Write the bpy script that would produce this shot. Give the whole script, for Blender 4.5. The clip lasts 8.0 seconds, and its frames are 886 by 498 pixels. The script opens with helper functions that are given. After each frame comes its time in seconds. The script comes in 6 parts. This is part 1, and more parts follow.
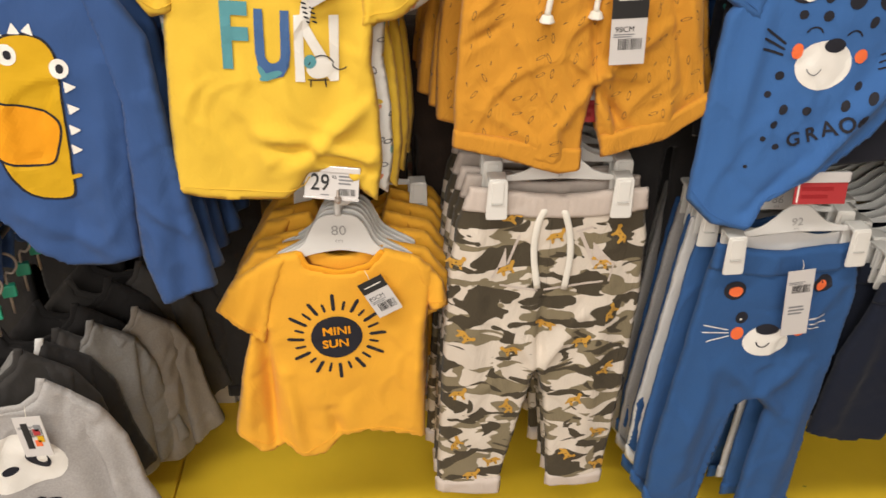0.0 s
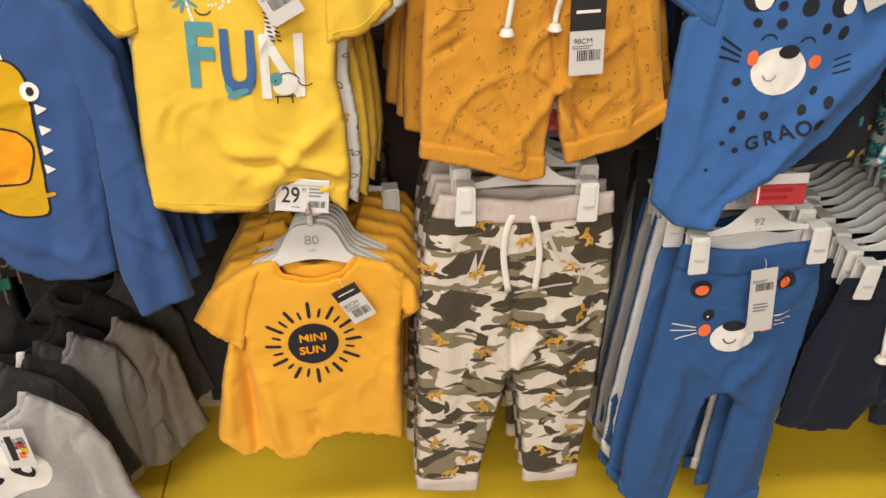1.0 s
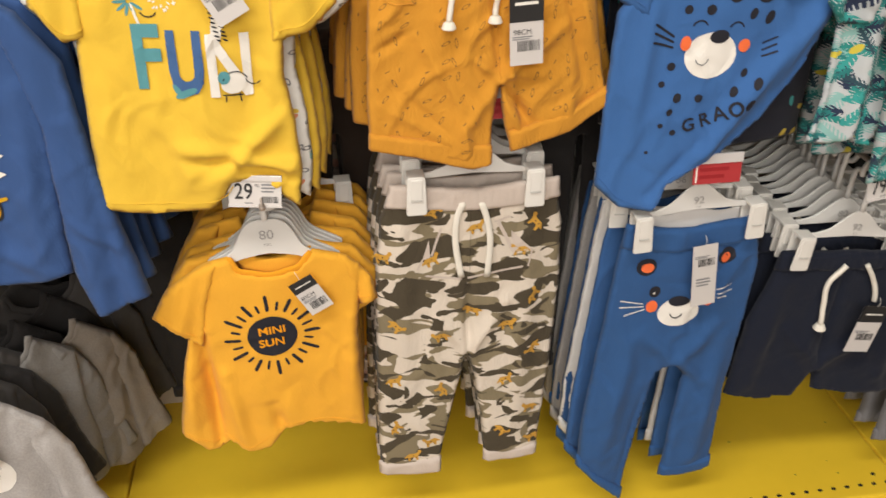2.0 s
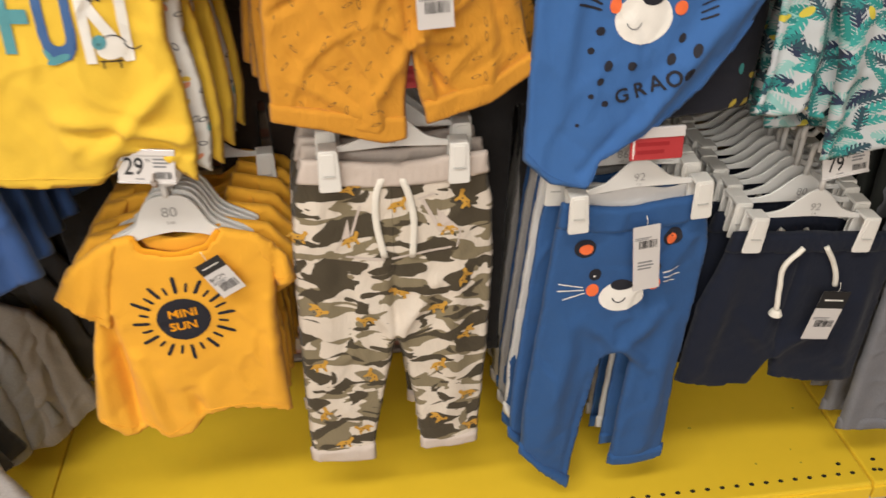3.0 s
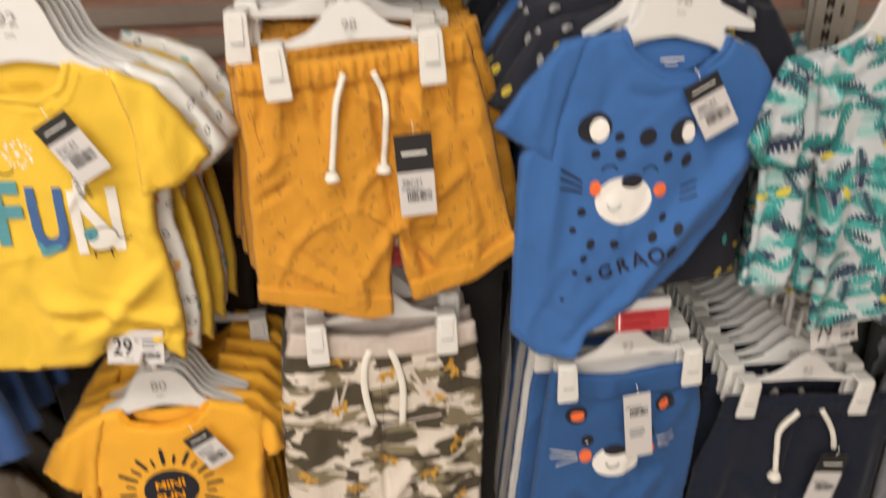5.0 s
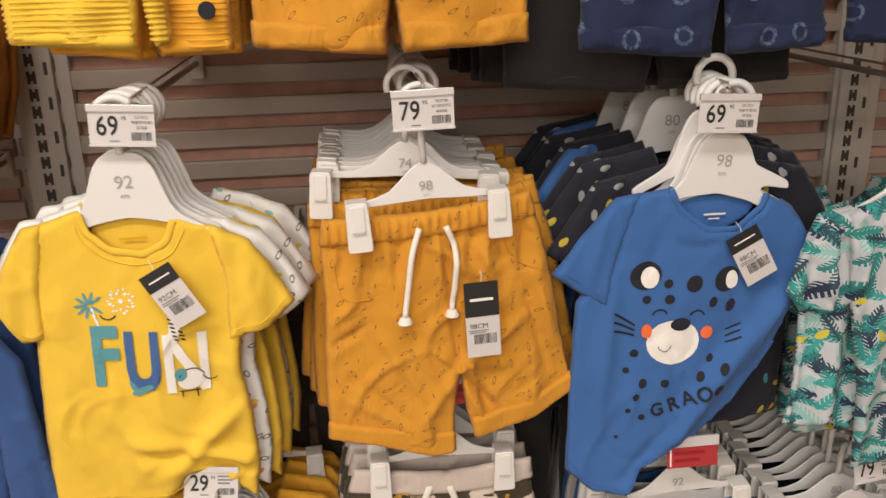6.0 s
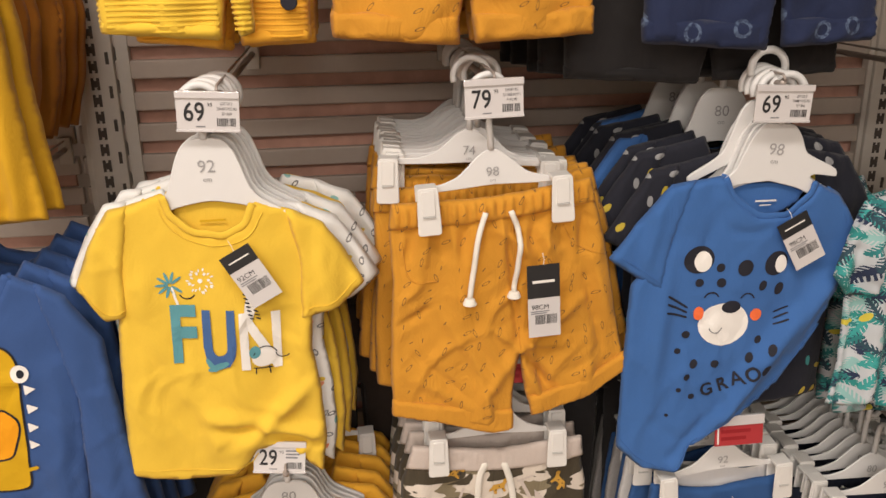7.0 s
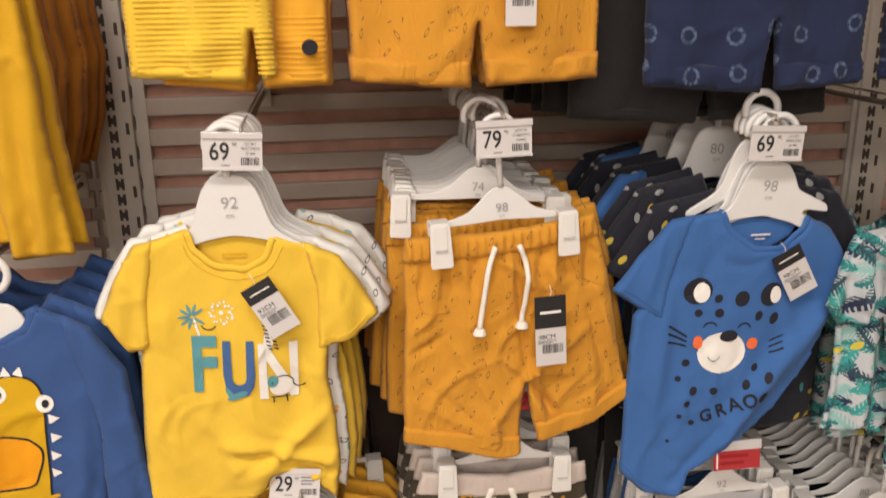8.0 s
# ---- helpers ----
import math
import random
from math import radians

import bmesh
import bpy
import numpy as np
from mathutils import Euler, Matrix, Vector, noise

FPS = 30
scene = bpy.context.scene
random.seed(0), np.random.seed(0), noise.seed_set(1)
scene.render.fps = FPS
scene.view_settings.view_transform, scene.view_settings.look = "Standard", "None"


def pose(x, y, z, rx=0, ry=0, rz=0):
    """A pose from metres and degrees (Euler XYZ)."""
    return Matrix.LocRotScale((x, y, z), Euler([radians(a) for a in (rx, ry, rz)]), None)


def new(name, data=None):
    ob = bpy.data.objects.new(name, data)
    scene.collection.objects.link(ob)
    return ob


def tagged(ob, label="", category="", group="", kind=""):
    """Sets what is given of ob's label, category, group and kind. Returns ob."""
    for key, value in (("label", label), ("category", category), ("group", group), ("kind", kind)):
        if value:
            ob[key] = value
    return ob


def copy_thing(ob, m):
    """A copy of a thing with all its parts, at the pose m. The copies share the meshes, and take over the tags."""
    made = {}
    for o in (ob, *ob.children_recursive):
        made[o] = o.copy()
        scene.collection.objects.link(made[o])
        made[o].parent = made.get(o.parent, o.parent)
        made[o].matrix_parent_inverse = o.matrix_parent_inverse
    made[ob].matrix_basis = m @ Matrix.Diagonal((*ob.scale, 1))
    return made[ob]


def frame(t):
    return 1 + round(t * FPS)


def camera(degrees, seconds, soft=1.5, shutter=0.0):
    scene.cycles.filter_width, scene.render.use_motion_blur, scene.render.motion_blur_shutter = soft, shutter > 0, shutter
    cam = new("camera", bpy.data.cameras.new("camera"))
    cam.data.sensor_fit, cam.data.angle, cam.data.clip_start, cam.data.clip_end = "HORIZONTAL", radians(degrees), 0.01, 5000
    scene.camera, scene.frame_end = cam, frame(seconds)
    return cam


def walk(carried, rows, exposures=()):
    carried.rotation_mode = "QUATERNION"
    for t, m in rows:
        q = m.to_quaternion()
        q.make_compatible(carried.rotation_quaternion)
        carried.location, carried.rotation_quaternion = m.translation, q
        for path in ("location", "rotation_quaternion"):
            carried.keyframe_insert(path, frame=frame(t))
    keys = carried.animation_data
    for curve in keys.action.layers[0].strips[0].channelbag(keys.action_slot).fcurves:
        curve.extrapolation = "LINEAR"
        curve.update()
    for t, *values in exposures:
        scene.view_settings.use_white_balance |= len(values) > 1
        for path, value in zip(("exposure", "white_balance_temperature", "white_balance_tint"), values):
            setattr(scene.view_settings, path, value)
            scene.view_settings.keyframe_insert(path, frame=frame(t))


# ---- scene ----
from mathutils.geometry import delaunay_2d_cdt

cam = camera(55.1, 8.0, soft=1.5, shutter=0.5)
METRES, EYE, TILT, LEAN, TURN = 0.85, 1.60, -30.0, -1.2, -4.1
ROWS = [
    (0.0, 0.0, 0.0, 0.0, 0.0, 0.0, -0.0),
    (0.5, 0.0205, -0.0073, 0.0087, -0.9, -0.51, 0.86),
    (1.0, 0.0397, -0.0341, 0.0337, -0.52, -0.8, 1.26),
    (1.2, 0.0405, -0.0370, 0.0350, -0.50, -0.58, 1.32),
    (2.3, 0.0593, -0.0809, 0.0371, -4.02, -2.50, 3.90),
    (2.5, 0.0949, -0.0656, 0.0357, -3.32, -2.88, 3.3),
    (3.0, 0.2286, 0.0344, 0.0523, -2.39, -4.22, 3.14),
    (3.5, 0.3346, 0.1061, 0.0692, -1.93, -6.06, 4.07),
    (4.0, 0.3542, 0.1045, 0.0865, -1.69, -6.68, 3.94),
    (4.5, 0.3325, 0.0828, 0.1175, -1.34, -6.34, 3.82),
    (4.7, 0.3119, 0.0592, 0.1402, -1.39, -3.3, 3.72),
    (4.85, 0.2965, 0.0414, 0.1572, -1.43, 0.35, 3.65),
    (5.0, 0.2811, 0.0237, 0.1742, -1.47, 2.6, 3.58),
    (5.2, 0.2532, -0.0054, 0.1929, -1.51, 6.24, 3.32),
    (6.3, 0.1387, -0.1005, 0.1809, -1.36, 11.41, 3.58),
    (6.5, 0.1053, -0.1128, 0.1729, -1.38, 11.37, 3.47),
    (7.0, 0.0612, -0.1276, 0.1674, -1.66, 11.0, 3.37),
    (7.5, 0.0303, -0.14, 0.1591, -2.43, 10.73, 3.58),
    (7.75, 0.0255, -0.1570, 0.1622, -2.47, 11.35, 3.60),
    (8.0, 0.0166, -0.1886, 0.1678, -2.54, 12.75, 3.63),
]
walk(cam, [(t, pose(0, 0, EYE, TILT, LEAN, TURN) @ pose(METRES * x, METRES * y, METRES * z, 90 + pitch, roll, yaw)) for t, x, y, z, yaw, pitch, roll in ROWS],
     [(0.0, -0.05, 6500, 10), (4.5, -0.03, 6500, 10), (6.3, -0.20, 6700, 15), (8.0, -0.15, 6700, 15)])

# ---------------------------------------------------------------- light
world = bpy.data.worlds.new("store_air")
scene.world = world
world.use_nodes = True
world.node_tree.nodes["Background"].inputs[0].default_value = (1.0, 0.93, 0.85, 1)
world.node_tree.nodes["Background"].inputs[1].default_value = 0.40


def ceiling_lamp(x, y, sx, sy, watts):
    data = bpy.data.lights.new("tube_light", "AREA")
    data.shape, data.size, data.size_y, data.energy, data.color = "RECTANGLE", sx, sy, watts, (1.0, 0.955, 0.88)
    ob = new("tube_light", data)
    ob.matrix_world = pose(x, y, 3.28)
    return ob


ceiling_lamp(-1.0, -0.25, 3.4, 0.4, 84)
ceiling_lamp(-1.0, -2.5, 3.4, 0.4, 125)
ceiling_lamp(-1.0, -4.8, 3.4, 0.4, 190)


# ---------------------------------------------------------------- materials
def nodes_of(name):
    m = bpy.data.materials.new(name)
    m.use_nodes = True
    nt = m.node_tree
    return m, nt, nt.nodes["Principled BSDF"]


def put(nt, kind, **values):
    n = nt.nodes.new(kind)
    for key, v in values.items():
        n.inputs[key.replace("_", " ")].default_value = v
    return n


def join(nt, a, b):
    nt.links.new(a, b)


def math_node(nt, op, a, b=None, c=None):
    n = nt.nodes.new("ShaderNodeMath")
    n.operation = op
    for i, v in enumerate((a, b, c)):
        if v is None:
            continue
        if isinstance(v, (int, float)):
            n.inputs[i].default_value = v
        else:
            join(nt, v, n.inputs[i])
    return n.outputs[0]


def mix_color(nt, fac, a, b):
    n = nt.nodes.new("ShaderNodeMix")
    n.data_type = "RGBA"
    for i, v in ((0, fac), (6, a), (7, b)):
        if isinstance(v, (int, float)):
            n.inputs[i].default_value = v
        elif isinstance(v, tuple):
            n.inputs[i].default_value = (*v[:3], 1)
        else:
            join(nt, v, n.inputs[i])
    return n.outputs[2]


def ramp(nt, value, lo, hi):
    n = nt.nodes.new("ShaderNodeMapRange")
    n.inputs[1].default_value, n.inputs[2].default_value = lo, hi
    join(nt, value, n.inputs[0])
    return n.outputs[0]


def flat_coords(nt, sx=1.0, sz=1.0, shift=0.0):
    """Object coordinates laid flat: x stays, z becomes y."""
    tc = nt.nodes.new("ShaderNodeTexCoord")
    sep, com = nt.nodes.new("ShaderNodeSeparateXYZ"), nt.nodes.new("ShaderNodeCombineXYZ")
    join(nt, tc.outputs["Object"], sep.inputs[0])
    join(nt, math_node(nt, "MULTIPLY_ADD", sep.outputs[0], sx, shift), com.inputs[0])
    join(nt, math_node(nt, "MULTIPLY_ADD", sep.outputs[2], sz, shift), com.inputs[1])
    return com.outputs[0]


def motif(nt, vec, scale, long, wide, inner=0.0, spread=6.28, jitter=1.0, base=0.0):
    """One small ellipse a cell, turned by chance: its mask, and its own coordinates."""
    v = put(nt, "ShaderNodeTexVoronoi", Scale=scale, Randomness=jitter)
    v.voronoi_dimensions = "2D"
    join(nt, vec, v.inputs["Vector"])
    sub = nt.nodes.new("ShaderNodeVectorMath")
    sub.operation = "SUBTRACT"
    join(nt, vec, sub.inputs[0])
    join(nt, v.outputs["Position"], sub.inputs[1])
    turn = nt.nodes.new("ShaderNodeVectorRotate")
    turn.rotation_type = "Z_AXIS"
    join(nt, sub.outputs[0], turn.inputs["Vector"])
    rnd = nt.nodes.new("ShaderNodeSeparateColor")
    join(nt, v.outputs["Color"], rnd.inputs[0])
    join(nt, math_node(nt, "MULTIPLY_ADD", rnd.outputs[0], spread, base), turn.inputs["Angle"])
    sep = nt.nodes.new("ShaderNodeSeparateXYZ")
    join(nt, turn.outputs[0], sep.inputs[0])
    a = math_node(nt, "POWER", math_node(nt, "DIVIDE", sep.outputs[0], long), 2.0)
    b = math_node(nt, "POWER", math_node(nt, "DIVIDE", sep.outputs[1], wide), 2.0)
    r = math_node(nt, "SQRT", math_node(nt, "ADD", a, b))
    mask = math_node(nt, "LESS_THAN", r, 1.0)
    if inner:
        mask = math_node(nt, "MULTIPLY", mask, math_node(nt, "GREATER_THAN", r, inner))
    return mask, sep, rnd


def cloth_finish(nt, bsdf, color, rough=0.9, weave=900.0, grain=0.14, relief=0.14):
    """Knit or weave on top of a colour: thread relief, slight fading and lint."""
    tc = nt.nodes.new("ShaderNodeTexCoord")
    thread = put(nt, "ShaderNodeTexNoise", Scale=weave, Detail=2.0)
    join(nt, tc.outputs["Object"], thread.inputs["Vector"])
    fade = put(nt, "ShaderNodeTexNoise", Scale=14.0, Detail=4.0)
    join(nt, tc.outputs["Object"], fade.inputs["Vector"])
    info = nt.nodes.new("ShaderNodeObjectInfo")
    hsv = nt.nodes.new("ShaderNodeHueSaturation")
    if isinstance(color, tuple):
        hsv.inputs["Color"].default_value = (*color[:3], 1)
    else:
        join(nt, color, hsv.inputs["Color"])
    val = math_node(nt, "ADD", math_node(nt, "MULTIPLY_ADD", thread.outputs[0], grain, 1 - grain / 2),
                    math_node(nt, "MULTIPLY_ADD", fade.outputs[0], 0.16, -0.08))
    val = math_node(nt, "ADD", val, math_node(nt, "MULTIPLY_ADD", info.outputs["Random"], 0.06, -0.03))
    join(nt, val, hsv.inputs["Value"])
    join(nt, hsv.outputs[0], bsdf.inputs["Base Color"])
    squash = nt.nodes.new("ShaderNodeMapping")
    squash.inputs["Scale"].default_value = (1.0, 0.6, 0.5)
    squash.inputs["Rotation"].default_value = (0.0, 0.35, 0.0)
    join(nt, tc.outputs["Object"], squash.inputs["Vector"])
    crease = put(nt, "ShaderNodeTexNoise", Scale=30.0, Detail=4.0, Roughness=0.55, Distortion=1.4)
    join(nt, squash.outputs[0], crease.inputs["Vector"])
    ridge = math_node(nt, "ABSOLUTE", math_node(nt, "SUBTRACT", crease.outputs[0], 0.5))
    height = math_node(nt, "MULTIPLY_ADD", thread.outputs[0], 0.10, math_node(nt, "MULTIPLY", ridge, -2.6))
    bump = put(nt, "ShaderNodeBump", Strength=relief, Distance=0.006)
    join(nt, height, bump.inputs["Height"])
    join(nt, bump.outputs[0], bsdf.inputs["Normal"])
    bsdf.inputs["Roughness"].default_value = rough
    bsdf.inputs["Specular IOR Level"].default_value = 0.2
    bsdf.inputs["Sheen Weight"].default_value = 0.08


def fabric(name, color, **kw):
    m, nt, b = nodes_of(name)
    cloth_finish(nt, b, color, **kw)
    return m


def dashed_fabric(name, base, mark):
    m, nt, b = nodes_of(name)
    vec = flat_coords(nt)
    mask, _, rnd = motif(nt, vec, 36.0, 0.0072, 0.0022, 0.70, 1.9, 0.75, 1.0)
    dot, _, _ = motif(nt, vec, 36.0, 0.0036, 0.0008, 0.0, 1.9, 0.75, 1.0)
    mask = math_node(nt, "MULTIPLY", mask, math_node(nt, "GREATER_THAN", rnd.outputs[1], 0.35))
    dot = math_node(nt, "MULTIPLY", dot, math_node(nt, "LESS_THAN", rnd.outputs[1], 0.35))
    mask = math_node(nt, "MAXIMUM", mask, dot)
    cloth_finish(nt, b, mix_color(nt, mask, base, mark), weave=1400.0, relief=0.36)
    return m


def camo_fabric(name):
    m, nt, b = nodes_of(name)
    vec = flat_coords(nt, 1.0, 1.95)

    def blot(scale, lo, shift):
        v = nt.nodes.new("ShaderNodeVectorMath")
        v.inputs[1].default_value = (shift, shift * 0.7, 0)
        join(nt, vec, v.inputs[0])
        n = put(nt, "ShaderNodeTexNoise", Scale=scale, Detail=2.0, Roughness=0.5, Distortion=0.45)
        n.noise_dimensions = "2D"
        join(nt, v.outputs[0], n.inputs["Vector"])
        return ramp(nt, n.outputs[0], lo, lo + 0.012)
    col = mix_color(nt, blot(15.0, 0.520, 3.1), (0.66, 0.585, 0.50), (0.225, 0.185, 0.115))
    col = mix_color(nt, blot(13.5, 0.535, 7.7), col, (0.070, 0.056, 0.036))
    cloth_finish(nt, b, col, relief=0.3)
    return m


def leaf_fabric(name):
    m, nt, b = nodes_of(name)
    col = (0.50, 0.53, 0.55)
    for scale, long, wide, shift, tint, rib, cut in (
            (19.0, 0.028, 0.013, 0.0, (0.26, 0.48, 0.46), 1250.0, -0.1), (18.0, 0.025, 0.009, 1.37, (0.03, 0.25, 0.23), 1050.0, -0.75),
            (17.0, 0.021, 0.010, 4.11, (0.03, 0.042, 0.085), 980.0, -0.35), (20.0, 0.023, 0.008, 6.3, (0.045, 0.33, 0.31), 900.0, -0.7),
            (21.0, 0.021, 0.008, 15.1, (0.035, 0.075, 0.10), 1100.0, -0.2), (22.0, 0.019, 0.007, 12.7, (0.03, 0.20, 0.20), 1150.0, -0.3), (18.0, 0.010, 0.0045, 9.2, (0.62, 0.52, 0.07), 0.0, 0.0)):
        mask, sep, rnd = motif(nt, flat_coords(nt, 1, 1, shift), scale, long, wide, 0.0, 6.28, 0.9)
        if rib:
            slant = math_node(nt, "ADD", sep.outputs[0], math_node(nt, "MULTIPLY", math_node(nt, "ABSOLUTE", sep.outputs[1]), -0.9))
            frond = math_node(nt, "SINE", math_node(nt, "MULTIPLY", slant, rib))
            midrib = math_node(nt, "LESS_THAN", math_node(nt, "ABSOLUTE", sep.outputs[1]), wide * 0.30)
            mask = math_node(nt, "MULTIPLY", mask, math_node(nt, "MAXIMUM", midrib, math_node(nt, "GREATER_THAN", frond, cut)))
            mask = math_node(nt, "MULTIPLY", mask, math_node(nt, "GREATER_THAN", rnd.outputs[2], 0.10))
        else:
            mask = math_node(nt, "MULTIPLY", mask, math_node(nt, "GREATER_THAN", rnd.outputs[2], 0.62))
        col = mix_color(nt, mask, col, tint)
    cloth_finish(nt, b, col)
    return m


def speckled_fabric(name, base, marks, scale=30.0, size=0.007, keep=0.35, hollow=0.55):
    m, nt, b = nodes_of(name)
    col = base
    for i, tint in enumerate(marks):
        mask, sep, rnd = motif(nt, flat_coords(nt, 1, 1, 1.7 * i), scale, size, size * 0.55, hollow if i % 2 else 0.0, 6.28, 0.95)
        mask = math_node(nt, "MULTIPLY", mask, math_node(nt, "GREATER_THAN", rnd.outputs[1], keep))
        col = mix_color(nt, mask, col, tint)
    cloth_finish(nt, b, col)
    return m


def ring_fabric(name, base, mark):
    m, nt, b = nodes_of(name)
    mask, _, _ = motif(nt, flat_coords(nt), 17.0, 0.013, 0.012, 0.62, 3.0, 0.45)
    wear = put(nt, "ShaderNodeTexNoise", Scale=160.0, Detail=2.0)
    join(nt, flat_coords(nt), wear.inputs["Vector"])
    mask = math_node(nt, "MULTIPLY", mask, ramp(nt, wear.outputs[0], 0.35, 0.6))
    cloth_finish(nt, b, mix_color(nt, mask, base, mark))
    return m


def solid(name, color, rough=0.5, metal=0.0, grain=0.08, scale=60.0, bump=0.05, spec=0.5):
    m, nt, b = nodes_of(name)
    tc = nt.nodes.new("ShaderNodeTexCoord")
    n = put(nt, "ShaderNodeTexNoise", Scale=scale, Detail=4.0)
    join(nt, tc.outputs["Object"], n.inputs["Vector"])
    big = put(nt, "ShaderNodeTexNoise", Scale=scale / 12, Detail=3.0)
    join(nt, tc.outputs["Object"], big.inputs["Vector"])
    f = math_node(nt, "MULTIPLY_ADD", math_node(nt, "ADD", n.outputs[0], big.outputs[0]), grain, 1 - grain)
    hsv = nt.nodes.new("ShaderNodeHueSaturation")
    hsv.inputs["Color"].default_value = (*color, 1)
    join(nt, f, hsv.inputs["Value"])
    join(nt, hsv.outputs[0], b.inputs["Base Color"])
    join(nt, math_node(nt, "MULTIPLY_ADD", big.outputs[0], 0.2, rough - 0.1), b.inputs["Roughness"])
    b.inputs["Metallic"].default_value = metal
    b.inputs["Specular IOR Level"].default_value = spec
    if bump:
        k = put(nt, "ShaderNodeBump", Strength=bump, Distance=0.002)
        join(nt, n.outputs[0], k.inputs["Height"])
        join(nt, k.outputs[0], b.inputs["Normal"])
    return m


YELLOW = fabric("yellow_jersey", (0.77, 0.50, 0.052))
AMBER = fabric("amber_jersey", (0.82, 0.405, 0.038))
AMBER_IN = fabric("amber_rib", (0.80, 0.34, 0.018), weave=500.0)
GOLD = fabric("gold_jersey", (0.60, 0.33, 0.018))
RUST = fabric("rust_jersey", (0.36, 0.135, 0.016))
MUSTARD = dashed_fabric("mustard_twill", (0.61, 0.275, 0.030), (0.20, 0.095, 0.03))
MUSTARD_PLAIN = fabric("mustard_cuff", (0.60, 0.27, 0.030), weave=1400.0, relief=0.36)
BLUE = fabric("blue_jersey", (0.045, 0.132, 0.355))
BLUE_SWEAT = fabric("blue_sweat", (0.040, 0.090, 0.245))
BLUE_FLEECE = fabric("blue_fleece", (0.031, 0.093, 0.25), weave=500.0)
NAVY = fabric("navy_cotton", (0.010, 0.013, 0.025))
NAVY_RING = ring_fabric("navy_print", (0.018, 0.026, 0.065), (0.10, 0.14, 0.22))
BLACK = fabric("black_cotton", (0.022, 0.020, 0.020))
CHARCOAL = fabric("charcoal_cotton", (0.045, 0.041, 0.039))
GREY = fabric("grey_marl", (0.40, 0.38, 0.37), grain=0.45, weave=320.0)
GREY_DARK = fabric("dark_grey_marl", (0.20, 0.19, 0.18), grain=0.45, weave=320.0)
DENIM_GREY = fabric("grey_denim", (0.17, 0.17, 0.185), grain=0.5, weave=500.0)
WHITE_CLOTH = fabric("white_jersey", (0.72, 0.70, 0.68))
CREAM = fabric("cream_rib", (0.57, 0.49, 0.435), weave=500.0)
CAMO = camo_fabric("camouflage_jersey")
LEAVES = leaf_fabric("leaf_poplin")
PRINTED_WHITE = speckled_fabric("printed_white_jersey", (0.74, 0.73, 0.70), ((0.72, 0.50, 0.06), (0.16, 0.16, 0.16), (0.25, 0.48, 0.45), (0.22, 0.22, 0.22), (0.75, 0.30, 0.16)), 28.0, 0.0066, 0.58)
PRINTED_DARK = speckled_fabric("printed_dark_jersey", (0.020, 0.021, 0.030), ((0.50, 0.38, 0.05), (0.32, 0.32, 0.32), (0.05, 0.26, 0.25)), 22.0, 0.0085, 0.68, 0.0)
CORD = fabric("cotton_cord", (0.78, 0.74, 0.66), weave=700.0)
INK = solid("dark_ink", (0.022, 0.022, 0.03), 0.75, grain=0.1, bump=0.0, spec=0.2)
NUMBER_INK = solid("pale_grey_ink", (0.36, 0.35, 0.345), 0.7, bump=0.0, spec=0.2)
GREY_INK = solid("grey_ink", (0.22, 0.22, 0.23), 0.7, bump=0.0, spec=0.2)
WHITE_INK = solid("white_ink", (0.82, 0.79, 0.74), 0.7, bump=0.0, spec=0.2)
CORAL_INK = solid("coral_ink", (0.85, 0.17, 0.055), 0.7, bump=0.0, spec=0.2)
TEAL_INK = solid("teal_ink", (0.10, 0.30, 0.34), 0.7, bump=0.0, spec=0.2)
BLUE_INK = solid("blue_ink", (0.06, 0.13, 0.30), 0.7, bump=0.0, spec=0.2)
OCHRE_INK = solid("ochre_ink", (0.62, 0.36, 0.012), 0.7, bump=0.0, spec=0.2)
AMBER_INK = solid("amber_ink", (0.80, 0.33, 0.012), 0.7, bump=0.0, spec=0.2)
PLASTIC = solid("white_plastic", (0.72, 0.71, 0.69), 0.38, grain=0.03, bump=0.0)
CLIP_PLASTIC = solid("clip_plastic", (0.74, 0.72, 0.68), 0.33, grain=0.04, bump=0.0)
GROOVE = solid("clip_groove", (0.50, 0.49, 0.47), 0.5, bump=0.0)
CARD = solid("white_card", (0.62, 0.59, 0.575), 0.6, grain=0.03, bump=0.0)
BLACK_CARD = solid("black_card", (0.015, 0.015, 0.016), 0.5, grain=0.1, bump=0.0)
RED_CARD = solid("red_card", (0.42, 0.035, 0.04), 0.4, grain=0.08, bump=0.0)
CLEAR = solid("clear_holder", (0.60, 0.57, 0.56), 0.12, grain=0.05, bump=0.0, spec=0.9)
STEEL = solid("chromed_steel", (0.42, 0.36, 0.32), 0.5, 0.45, bump=0.0)
PANEL_PAINT = solid("cream_panel_paint", (0.42, 0.35, 0.295), 0.5, grain=0.12)
UPRIGHT_PAINT = solid("cream_upright_paint", (0.52, 0.47, 0.41), 0.45, grain=0.12)
BACK_BOARD = solid("terracotta_stock", (0.55, 0.31, 0.235), 0.8, grain=0.5, scale=30.0)
SHELF_YELLOW = solid("yellow_shelf_paint", (0.86, 0.58, 0.035), 0.36, grain=0.07, scale=24.0)
SLOT_DARK = solid("slot_dark", (0.07, 0.055, 0.045), 0.9, bump=0.0)
HOLE = solid("hole_dark", (0.015, 0.012, 0.008), 0.9, bump=0.0)
FLOOR_TILE = solid("brown_floor_tile", (0.30, 0.23, 0.18), 0.45, grain=0.25, scale=20.0)
